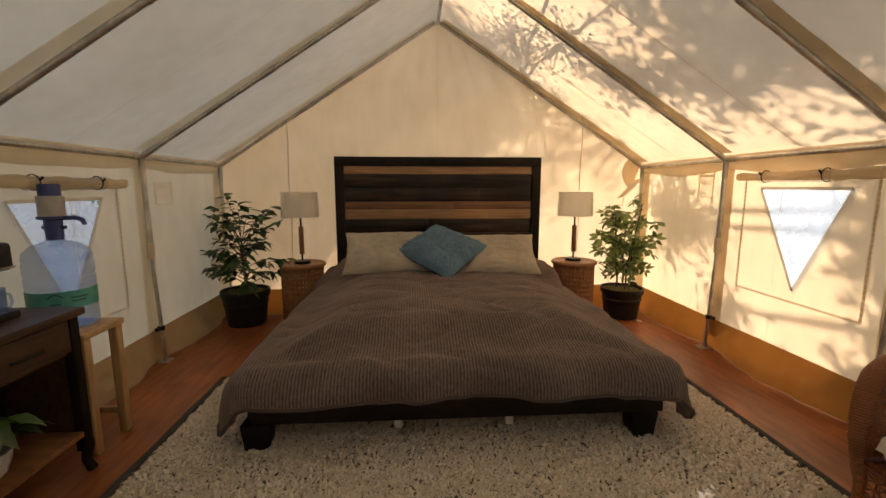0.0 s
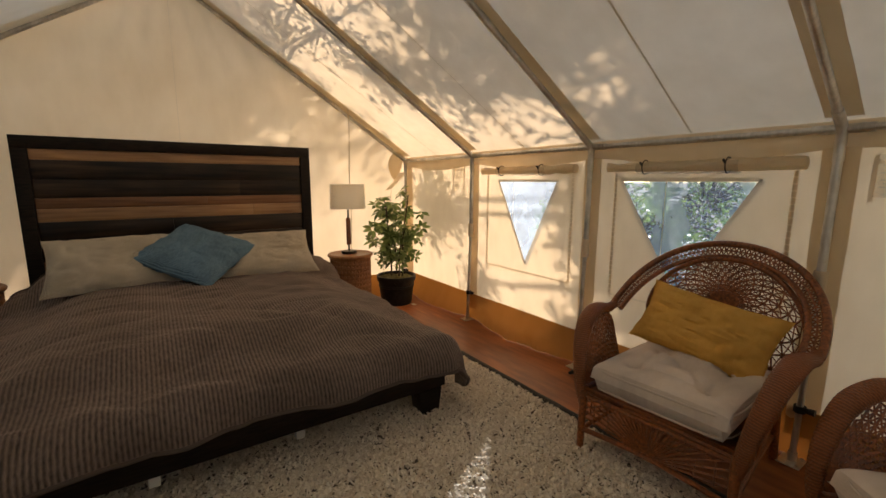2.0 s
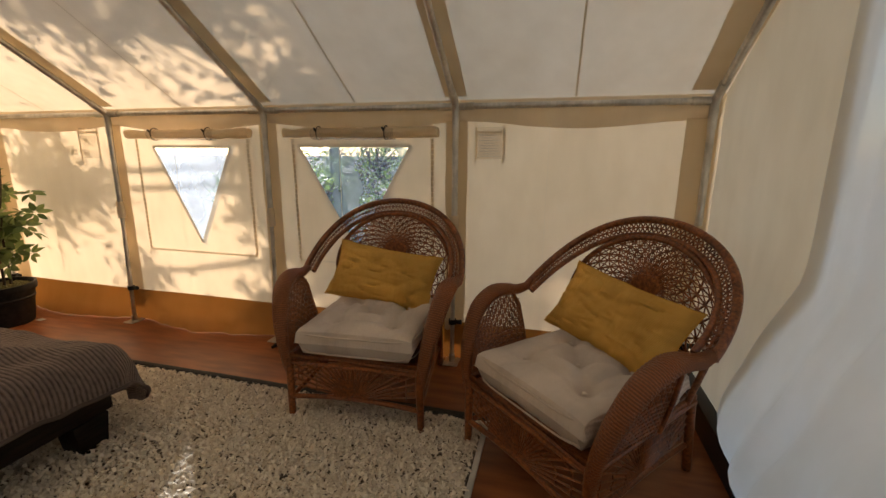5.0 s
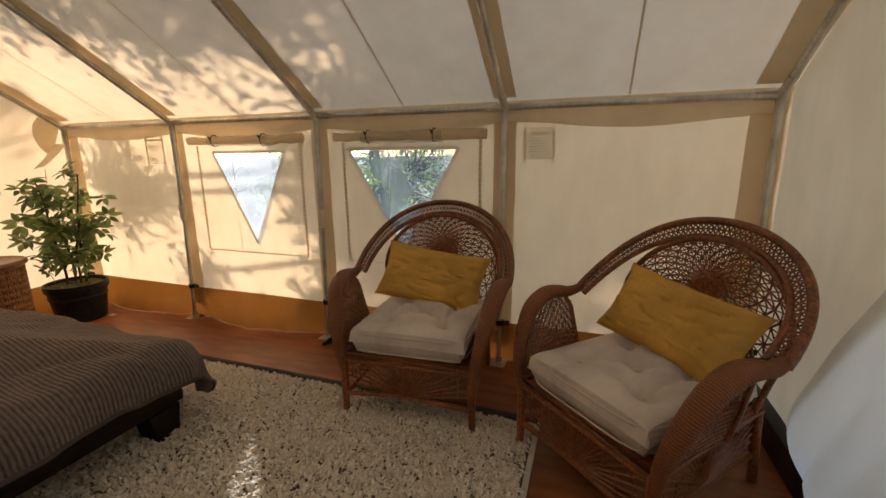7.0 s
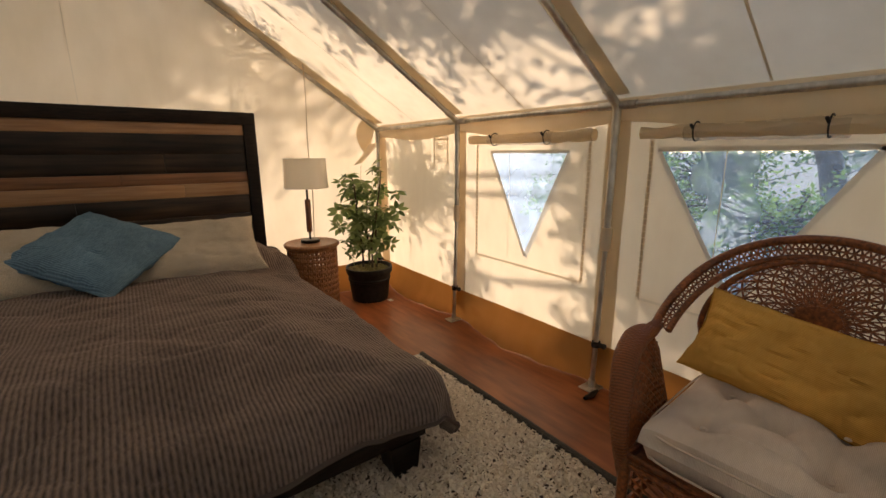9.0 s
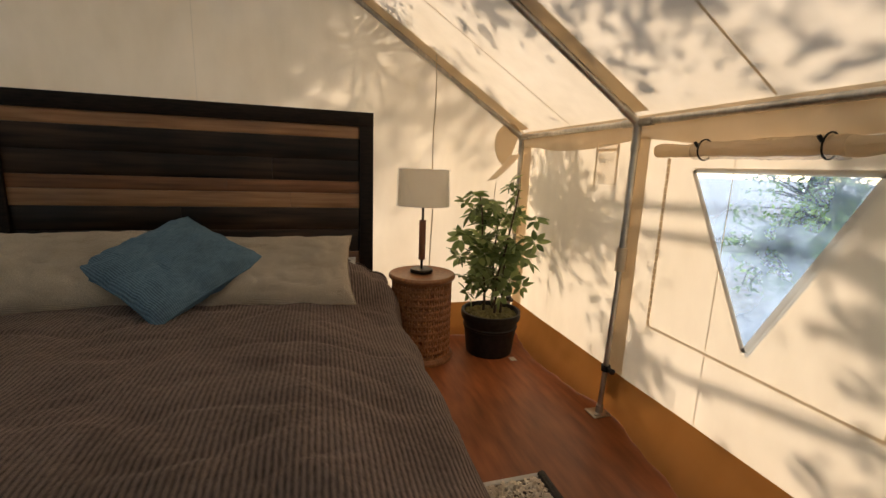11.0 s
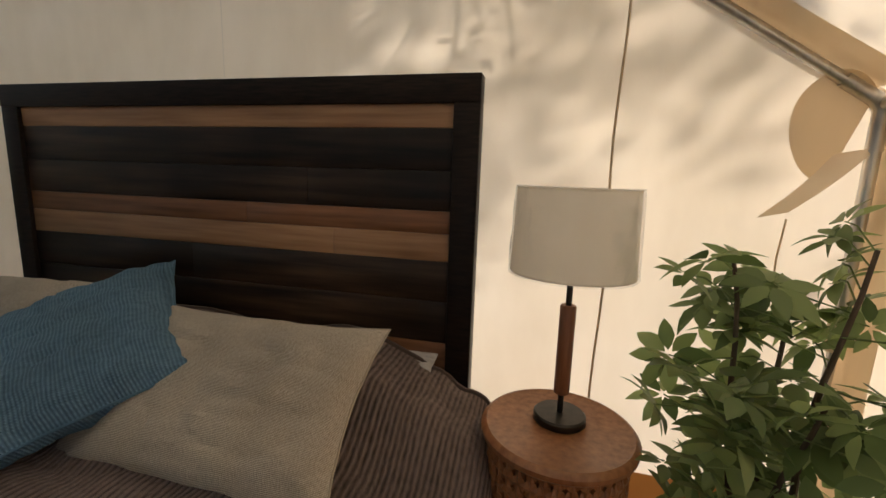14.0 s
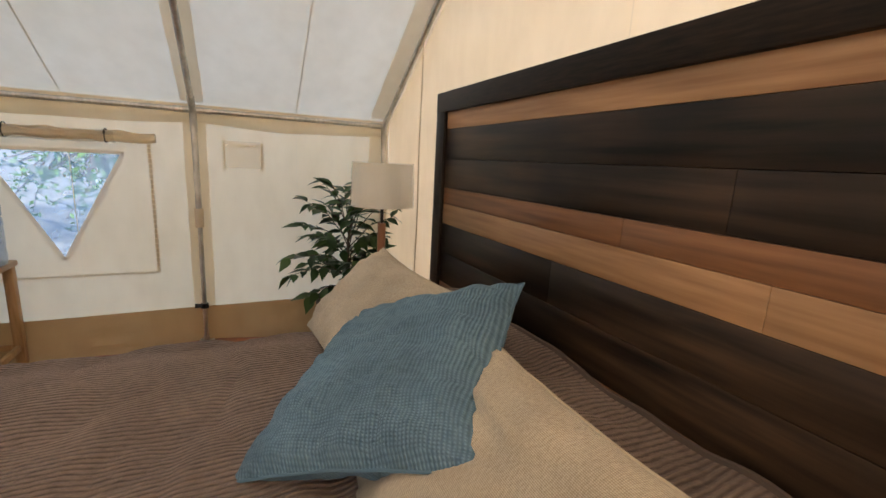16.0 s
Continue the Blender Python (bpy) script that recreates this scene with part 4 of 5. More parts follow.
def table_lamp():
    base = thing("table_lamp", "table lamp with wood stem and plastic-wrapped linen shade", "lamp", group="bedside lamps")
    part("base", lathe([(0, 0.0), (0.072, 0.0), (0.075, 0.004), (0.075, 0.020), (0.070, 0.025), (0, 0.026)], 36), M_BRONZE, base)
    part("rod", tubed([(0, 0, 0.02), (0, 0, 0.475)], 0.0085, 12), M_BRONZE, base)
    part("stem", lathe([(0.0, 0.086), (0.020, 0.086), (0.0225, 0.090), (0.0225, 0.346), (0.020, 0.350), (0, 0.350)], 24), M_LAMPWOOD, base, "turned wooden stem")
    r0, r1, z0, z1 = 0.168, 0.160, 0.447, 0.673
    part("shade", lathe([(r0, z0), (r1, z1)], 56), M_SHADE, base, "linen drum shade")
    sp = bmesh.new()
    for k in range(3):
        a = 2 * math.pi * k / 3
        tube(sp, [(0, 0, z1 - 0.03), (math.cos(a) * (r1 - 0.003), math.sin(a) * (r1 - 0.003), z1 - 0.006)], 0.002, 6)
    part("spider", sp, M_BRONZE, base)
    for rr, zz in ((r0, z0), (r1, z1)):
        part("rim", tubed([(rr * math.cos(2 * math.pi * k / 48), rr * math.sin(2 * math.pi * k / 48), zz) for k in range(48)], 0.0025, 6, True), M_SHADE, base)
    vs, fs, _ = grid(96, 22, lambda u, v: ((lambda a, rr: (rr * math.cos(a), rr * math.sin(a), z0 - 0.006 + (z1 - z0 + 0.012) * v))(
        2 * math.pi * u, r0 + (r1 - r0) * v + 0.004 + 0.006 * abs(nz(4 * math.cos(2 * math.pi * u), 4 * math.sin(2 * math.pi * u), v * 3)) + 0.004 * abs(nz(14 * math.cos(2 * math.pi * u), 14 * math.sin(2 * math.pi * u), v * 2.0))), (u, v)))
    w = raw("wrap", vs, fs, M_WRAP, base, "crinkled clear plastic wrap", smooth=True)
    w.visible_shadow = False
    return base


lamp = table_lamp()
lamp.matrix_world = pose(1.645, 4.300, 0.5665)
copy_thing(lamp, pose(-1.015, 4.300, 0.5665, 0, 0, 75))


# ---------------------------------------------------------------- potted plants
def leaf_mesh(name, length, width, curl, point, mat):
    prof = [(0.0, 0.06), (0.18, 0.62), (0.42, 1.0), (0.68, 0.80), (0.88, 0.36), (1.0, 0.02)] if not point else [(0.0, 0.05), (0.15, 0.6), (0.36, 1.0), (0.6, 0.78), (0.82, 0.30), (1.0, 0.01)]
    vs, fs = [], []
    for t, w in prof:
        z = -curl * length * t * t
        vs += [(t * length, -w * width / 2, z + 0.12 * w * width), (t * length, 0, z), (t * length, w * width / 2, z + 0.12 * w * width)]
    for k in range(len(prof) - 1):
        a = 3 * k
        fs += [(a, a + 1, a + 4, a + 3), (a + 1, a + 2, a + 5, a + 4)]
    return vs, fs


def mesh_of(name, vs, fs, mat):
    me = bpy.data.meshes.new(name)
    me.from_pydata([tuple(v) for v in vs], [], fs)
    me.materials.append(mat)
    me.polygons.foreach_set("use_smooth", [True] * len(me.polygons))
    me.update()
    return me


def aim(p, d, spin=0.0):
    """A pose at p with local x along d."""
    d = Vector(d).normalized()
    return Matrix.Translation(p) @ d.to_track_quat("X", "Z").to_matrix().to_4x4() @ Euler((spin, 0, 0)).to_matrix().to_4x4()


def pot(base, R, H):
    part("pot", lathe([(0, 0.0), (R * 0.78, 0.0), (R * 0.80, 0.012), (R * 0.90, H * 0.60), (R * 0.935, H * 0.62), (R * 0.94, H * 0.66), (R * 0.92, H * 0.68), (R * 0.95, H * 0.82),
                       (R * 1.01, H * 0.83), (R * 1.03, H * 0.90), (R * 1.02, H), (R * 0.95, H), (R * 0.92, H * 0.88), (R * 0.90, H * 0.80)], 40), M_POT, base, "black nursery pot")
    vs, fs, _ = grid(24, 24, lambda u, v: ((lambda a, b: (a * math.sqrt(max(1 - b * b / 2, 0)) * R * 0.93, b * math.sqrt(max(1 - a * a / 2, 0)) * R * 0.93,
                                                         H * 0.90 + 0.016 * nz(a * 5, b * 5) + 0.014 * nz(a * 14, b * 14) + 0.02 * (1 - a * a) * (1 - b * b)))(2 * u - 1, 2 * v - 1), (u, v)))
    raw("moss", vs, fs, M_MOSS, base, "dry moss topping", smooth=True)


def umbrella_plant(m):
    rr = random.Random(11)
    base = thing("umbrella_plant", "bushy umbrella plant in a black nursery pot", "potted plant", m)
    pot(base, 0.200, 0.30)
    heads = []
    for k in range(3):
        vs, fs = [], []
        n = 7 + k % 2
        for j in range(n):
            a = 2 * math.pi * (j + rr.uniform(-0.15, 0.15)) / n
            lv, lf = leaf_mesh("", rr.uniform(0.074, 0.100), rr.uniform(0.036, 0.046), rr.uniform(-0.1, 0.4), False, None)
            mm = Euler((0, rr.uniform(-0.25, 0.3), a)).to_matrix()
            o = len(vs)
            vs += [mm @ (Vector(p) + Vector((0.012, 0, 0))) for p in lv]
            fs += [tuple(o + q for q in f) for f in lf]
        heads.append(mesh_of("leaf", vs, fs, M_UMBRELLA_LEAF))
    stems = [((-0.05, 0.02), 0.84, (-0.07, 0.0)), ((0.06, -0.02), 0.88, (0.09, 0.02)), ((0.03, 0.06), 0.74, (0.05, 0.10)), ((0.0, -0.05), 0.56, (0.02, -0.10))]
    for (sx, sy), h, (lx, ly) in stems:
        pts = [Vector((sx + lx * t * t + 0.008 * math.sin(9 * t), sy + ly * t * t, 0.25 + h * t)) for t in [k / 8 for k in range(9)]]
        part("stem", tubed(pts, [0.010 - 0.005 * k / 8 for k in range(9)], 8), M_BARK, base)
        for k in range(22):
            t = 0.22 + 0.78 * (k + rr.random()) / 22
            p = pts[0].lerp(pts[-1], t)
            p = Vector((sx + lx * t * t, sy + ly * t * t, 0.25 + h * t))
            a = rr.uniform(0, 2 * math.pi)
            reach = rr.uniform(0.07, 0.20) * (1.15 - 0.5 * abs(t - 0.6))
            tip = p + Vector((math.cos(a) * reach, math.sin(a) * reach, rr.uniform(-0.01, 0.06)))
            tip.x = min(tip.x, 0.20)
            tip.y = min(tip.y, 0.18)
            part("petiole", tubed([p, p.lerp(tip, 0.6) + Vector((0, 0, 0.015)), tip], 0.0022, 5), M_UMBRELLA_LEAF, base)
            ob = new("leaf", heads[k % 3])
            ob.parent = base
            out = (tip - p).normalized()
            ob.matrix_basis = Matrix.Translation(tip) @ Euler((rr.uniform(-0.4, 0.4) - out.y * 0.7, rr.uniform(-0.4, 0.4) + out.x * 0.7, a)).to_matrix().to_4x4() @ Matrix.Scale(rr.uniform(0.75, 1.15), 4)
    return base


umbrella_plant(pose(2.130, 4.225, 0, 0, 0, 0))


def fig_tree(m):
    rr = random.Random(5)
    base = thing("ficus_plant", "small weeping fig in a black nursery pot", "potted plant", m)
    pot(base, 0.215, 0.33)
    meshes = [mesh_of("leaf", *leaf_mesh("", L, w, c, True, None), M_FICUS_LEAF) for L, w, c in ((0.125, 0.064, 0.25), (0.108, 0.056, 0.4), (0.138, 0.068, 0.12))]
    trunk = [Vector((0.012 * math.sin(6 * t), 0.01 * math.cos(5 * t), 0.28 + 0.52 * t)) for t in [k / 8 for k in range(9)]]
    part("trunk", tubed(trunk, [0.013 - 0.006 * k / 8 for k in range(9)], 9), M_BARK, base)
    for k in range(36):
        t = 0.16 + 0.84 * k / 35
        p = Vector((0.012 * math.sin(6 * t), 0.01 * math.cos(5 * t), 0.28 + 0.52 * t))
        a = 2.4 * k + rr.uniform(-0.4, 0.4)
        reach = rr.uniform(0.26, 0.50) * (1.05 - 0.40 * t)
        rise = rr.uniform(-0.02, 0.10) + 0.34 * t * t
        tip = p + Vector((math.cos(a) * reach, math.sin(a) * reach, rise))
        tip.x = max(tip.x, -0.27)
        tip.y = min(tip.y, 0.24)
        mid = p.lerp(tip, 0.5) + Vector((0, 0, 0.05))
        part("twig", tubed([p, mid, tip], [0.0045, 0.003, 0.0012], 6), M_BARK, base)
        for j in range(10):
            s = 0.25 + 0.75 * (j + 0.5 * rr.random()) / 8.5
            s = min(s, 1.0)
            q = p.lerp(mid, s * 2) if s < 0.5 else mid.lerp(tip, s * 2 - 1)
            d = (tip - p).normalized()
            sidev = d.cross(Vector((0, 0, 1))).normalized() * (1 if j % 2 else -1)
            way = d * rr.uniform(0.4, 1.0) + sidev * rr.uniform(0.4, 1.0) + Vector((0, 0, rr.uniform(-0.8, 0.15)))
            ob = new("leaf", meshes[rr.randrange(3)])
            ob.parent = base
            ob.matrix_basis = aim(q, way, rr.uniform(-0.6, 0.6)) @ Matrix.Scale(rr.uniform(0.75, 1.1), 4)
    return base


fig_tree(pose(-1.545, 4.245, 0, 0, 0, 20))
card = part("paper_tag", boxed(2.215, 2.255, 4.02, 4.075, 0.002, 0.004, 0.0), M_PAPER)
tagged(card, "small white paper tag lying beside the plant pot", "tag")
peg = part("tent_peg", tubed([(2.27, 2.055, 0.014), (2.33, 2.05, 0.016), (2.39, 2.06, 0.012)], [0.010, 0.017, 0.008], 8), M_BLACK)
tagged(peg, "black rubber strap end lying on the floor", "strap")


# ---------------------------------------------------------------- wicker chairs
def wicker_chair():
    base = thing("wicker_chair", "brown rattan armchair with fan-woven back", "armchair", group="wicker armchairs")
    FW, FY, RW, RY = 0.312, -0.345, 0.265, 0.300
    for s in (-1, 1):
        part("front_leg", tubed([(s * (FW + 0.005), FY, 0.0), (s * FW, FY, 0.27), (s * (FW + 0.004), FY, 0.32)], [0.016, 0.019, 0.019], 10), M_RATTAN, base)
        part("rear_leg", tubed([(s * (RW + 0.01), RY + 0.02, 0.0), (s * RW, RY, 0.34)], 0.018, 10), M_RATTAN, base)
    # seat frame and stretchers
    ring = [(-FW, FY, 0.318), (FW, FY, 0.318), (RW, RY, 0.318), (-RW, RY, 0.318)]
    part("seat_frame", tubed(ring, 0.017, 8, True), M_RATTAN, base)
    part("seat", boxed(-0.29, 0.29, FY + 0.01, RY, 0.308, 0.321, 0.0), M_RATTAN, base, "woven seat under the cushion")

    def apron(a, b, z0, z1, arch):
        """A fan panel of canes between two legs."""
        a, b = Vector(a), Vector(b)
        bot = [a.lerp(b, k / 12) + Vector((0, 0, z0 + arch * math.sin(math.pi * k / 12))) for k in range(13)]
        part("stretcher", tubed(bot, 0.012, 8), M_RATTAN, base)
        top = [a.lerp(b, k / 12) + Vector((0, 0, z1)) for k in range(13)]
        part("stretcher", tubed(top, 0.010, 8), M_RATTAN, base)
        fan = bmesh.new()
        foot = a.lerp(b, 0.5) + Vector((0, 0, z0 + arch))
        for k in range(27):
            u = (k + 0.5) / 27
            ang = math.pi * (0.03 + 0.94 * u)
            d = (b - a).normalized()
            half = (b - a).length / 2 - 0.02
            c, s = math.cos(ang), math.sin(ang)
            reach = min(half / max(abs(c), 1e-3), (z1 - z0 - arch) / max(s, 1e-3))
            tip = foot + d * (c * reach) + Vector((0, 0, s * reach))
            lo = foot + (tip - foot) * 0.10
            tube(fan, [lo, tip], 0.0042, 5)
        for rr in (0.35, 0.62, 0.86):
            pts = []
            for k in range(25):
                ang = math.pi * (0.03 + 0.94 * k / 24)
                c, s = math.cos(ang), math.sin(ang)
                reach = min(half / max(abs(c), 1e-3), (z1 - z0 - arch) / max(s, 1e-3)) * rr
                pts.append(foot + d * (c * reach) + Vector((0, 0.004 * (-1) ** k, s * reach)))
            tube(fan, pts, 0.0035, 5)
        part("apron_weave", fan, M_RATTAN, base, "fan of thin canes")
    apron((-FW, FY, 0), (FW, FY, 0), 0.115, 0.292, 0.022)
    apron((FW, FY, 0), (RW, RY, 0), 0.115, 0.292, 0.02)
    apron((-FW, FY, 0), (-RW, RY, 0), 0.115, 0.292, 0.02)

    # back: a hoop that leans back and sweeps round into the arms
    def back(ang, half, rise, push):
        """Point on the hoop; ang from 0 (right) to pi (left)."""
        c, s = math.cos(ang), math.sin(ang)
        z = 0.622 + rise * s
        y = RY + push + 0.14 * (z - 0.45) - 0.09 * abs(c) ** 2.4 - 0.215 * (1 - s) ** 2
        return Vector((half * c * (1 + 0.04 * s), y, z))
    steps = [k / 44 for k in range(45)]
    outer = [back(math.pi * t, 0.428, 0.352, 0.030) for t in steps]
    second = [back(math.pi * t, 0.372, 0.288, 0.022) for t in steps]
    part("back_hoop", tubed(outer, 0.0165, 10), M_RATTAN, base)
    part("back_hoop", tubed(second, 0.0125, 10), M_RATTAN, base)
    inner_arch = [Vector((0.340 * math.cos(math.pi * t), RY + 0.012 + 0.14 * (0.600 + 0.300 * math.sin(math.pi * t) - 0.45) - 0.06 * math.cos(math.pi * t) ** 2, 0.600 + 0.300 * math.sin(math.pi * t))) for t in steps]
    feet = [Vector((s * 0.275, RY - 0.05, 0.32)) for s in (1, -1)]
    part("inner_hoop", tubed([feet[0], *inner_arch, feet[1]], 0.0125, 10), M_RATTAN, base)
    wv = bmesh.new()
    N = 62
    for k in range(N):
        a0, a1 = math.pi * (k / N), math.pi * ((k + 1) / N)
        o0, o1 = back(a0, 0.418, 0.341, 0.028), back(a1, 0.418, 0.341, 0.028)
        i0, i1 = back(a0, 0.380, 0.297, 0.023), back(a1, 0.380, 0.297, 0.023)
        tube(wv, [o0, i1], 0.0036, 5)
        tube(wv, [i0, o1], 0.0036, 5)
    tube(wv, [back(math.pi * t, 0.399, 0.319, 0.025) for t in steps], 0.0042, 5)
    part("band_weave", wv, M_RATTAN, base, "open woven band")
    # inner panel with posts and fan lattice
    def flat(x, z):
        return Vector((x, RY + 0.012 + 0.14 * (z - 0.45) - 0.05 * (x / 0.3) ** 2, z))
    part("back_rail", tubed([flat(x * 0.05, 0.40) for x in range(-5, 6)], 0.012, 8), M_RATTAN, base)
    fan = bmesh.new()
    cx, cz = 0.0, 0.700

    def edge(ang):
        c, s = math.cos(ang), math.sin(ang)
        best = 0.34
        for r in [0.10 + 0.005 * k for k in range(60)]:
            x, z = cx + r * c, cz + r * s
            lim = 0.600 + 0.298 * math.sqrt(max(1 - (x / 0.338) ** 2, 0))
            if abs(x) > 0.29 + 0.04 * (z - 0.5) / 0.1 * (z < 0.6) + 0.03 * (z >= 0.6) or z > lim or z < 0.41:
                return r
        return best
    S = 52
    rings = (0.20, 0.31, 0.42, 0.53, 0.63, 0.73, 0.82, 0.91, 0.99)
    for k in range(S):
        a = 2 * math.pi * k / S
        b = 2 * math.pi * (k + 1) / S
        for j, (r0, r1) in enumerate(zip(rings, rings[1:])):
            pa = [flat(cx + r * edge(t) * math.cos(t), cz + r * edge(t) * math.sin(t)) for r, t in ((r0, a), (r1, b), (r0, b), (r1, a))]
            if (k + j) % 2 == 0:
                tube(fan, [pa[0], pa[1]], 0.0043, 4, caps=False)
            else:
                tube(fan, [pa[2], pa[3]], 0.0043, 4, caps=False)
        tube(fan, [flat(cx + r * edge(a) * math.cos(a), cz + r * edge(a) * math.sin(a)) for r in (0.13, 0.55, 1.0)], 0.0028, 4, caps=False)
    for r in rings:
        tube(fan, [flat(cx + r * edge(2 * math.pi * k / S) * math.cos(2 * math.pi * k / S), cz + r * edge(2 * math.pi * k / S) * math.sin(2 * math.pi * k / S)) + Vector((0, 0.003 * (-1) ** k, 0)) for k in range(S)], 0.0030, 4, True)
    part("back_weave", fan, M_RATTAN, base, "fan-woven cane lattice")
    disc = bmesh.new()
    vs = [disc.verts.new(flat(cx + 0.066 * math.cos(2 * math.pi * k / 24), cz + 0.046 * math.sin(2 * math.pi * k / 24)) + Vector((0, -0.006, 0))) for k in range(24)]
    disc.faces.new(vs)
    g = bmesh.ops.extrude_face_region(disc, geom=disc.faces[:])
    bmesh.ops.translate(disc, verts=[v for v in g["geom"] if isinstance(v, bmesh.types.BMVert)], vec=(0, 0.014, 0))
    part("back_boss", disc, M_RATTAN, base, "solid oval at the hub of the weave")

    # arms: fat woven rolls from the front legs up and back into the hoop
    for s in (-1, 1):
        line = [Vector((s * 0.318, FY + 0.004, 0.24)), Vector((s * 0.335, FY - 0.004, 0.36)), Vector((s * 0.362, FY + 0.030, 0.49)), Vector((s * 0.386, FY + 0.095, 0.595)),
                Vector((s * 0.400, FY + 0.185, 0.642)), Vector((s * 0.408, FY + 0.265, 0.640)), Vector((s * 0.416, FY + 0.335, 0.626)), Vector((s * 0.418, FY + 0.405, 0.632))]
        wide = [0.018, 0.026, 0.035, 0.042, 0.044, 0.039, 0.030, 0.020]
        vs, fs, uv = [], [], []
        n, m = 30, 22
        def at(t):
            q = t * (len(line) - 1)
            k = min(int(q), len(line) - 2)
            e = q - k
            pts = [line[max(k - 1, 0)], line[k], line[k + 1], line[min(k + 2, len(line) - 1)]]
            c = 0.5 * ((2 * pts[1]) + (pts[2] - pts[0]) * e + (2 * pts[0] - 5 * pts[1] + 4 * pts[2] - pts[3]) * e * e + (3 * pts[1] - pts[0] - 3 * pts[2] + pts[3]) * e ** 3)
            return c, wide[k] + (wide[k + 1] - wide[k]) * e
        for i in range(n * 3 + 1):
            t = i / (n * 3)
            c, w = at(t)
            c2, _ = at(min(t + 0.01, 1.0))
            c1, _ = at(max(t - 0.01, 0.0))
            d = (c2 - c1).normalized()
            side = Vector((s, 0, 0))
            side = (side - d * side.dot(d)).normalized()
            up = side.cross(d) * s
            for j in range(m):
                a = 2 * math.pi * j / m
                weave = 0.0016 * (1 if (i + j) % 2 else -1)
                uv.append((0.75 * t, 0.30 * abs(2 * j / m - 1)))
                vs.append(c + side * (w + weave) * math.cos(a) + up * (w * 0.56 + 0.005 + weave) * math.sin(a))
        for i in range(n * 3):
            for j in range(m):
                k = (j + 1) % m
                fs.append((i * m + j, i * m + k, (i + 1) * m + k, (i + 1) * m + j))
        raw("arm", vs, fs, M_WICKER, base, "tightly woven rolled arm", smooth=True, uv=uv)
        # lattice side under the arm, in a bent-cane loop
        loop = [(s * 0.392, FY + 0.285, 0.625), (s * 0.380, FY + 0.318, 0.57), (s * 0.358, FY + 0.330, 0.46), (s * 0.325, FY + 0.335, 0.325)]
        part("side_hoop", tubed(loop, 0.010, 8), M_RATTAN, base)
        sw = bmesh.new()

        def sp(u, v):
            """A point of the panel: u from the front leg to the rear post, v from the seat to the arm."""
            tops = (0.40, 0.515, 0.585, 0.615, 0.622, 0.595)
            q = min(u * 5, 4.999)
            hi = tops[int(q)] + (tops[int(q) + 1] - tops[int(q)]) * (q - int(q))
            z = 0.325 + (hi - 0.325) * v
            lean = (z - 0.325) / 0.30
            return Vector((s * (0.318 + 0.070 * lean), FY + 0.020 + 0.312 * u - 0.015 * lean * u, z))
        K = 17
        for i in range(K):
            for j in range(14):
                if (i + j) % 2:
                    tube(sw, [sp(i / K, j / 14), sp((i + 1) / K, (j + 1) / 14)], 0.0040, 4, caps=False)
                else:
                    tube(sw, [sp((i + 1) / K, j / 14), sp(i / K, (j + 1) / 14)], 0.0040, 4, caps=False)
        for i in range(1, K):
            tube(sw, [sp(i / K, 0), sp(i / K, 0.5), sp(i / K, 1)], 0.0035, 4)
        for j in range(1, 14):
            tube(sw, [sp(k / 8, j / 14) for k in range(9)], 0.0030 if j > 7 else 0.0062, 4)
        part("side_weave", sw, M_RATTAN, base, "open cane lattice under the arm")
    return base


chair = wicker_chair()
POSE1 = pose(2.028, 1.205, 0, 0, 0, -86.5)
POSE2 = pose(1.731, 0.182, 0, 0, 0, -133.5)
chair.matrix_world = POSE1
chair_2 = copy_thing(chair, POSE2)


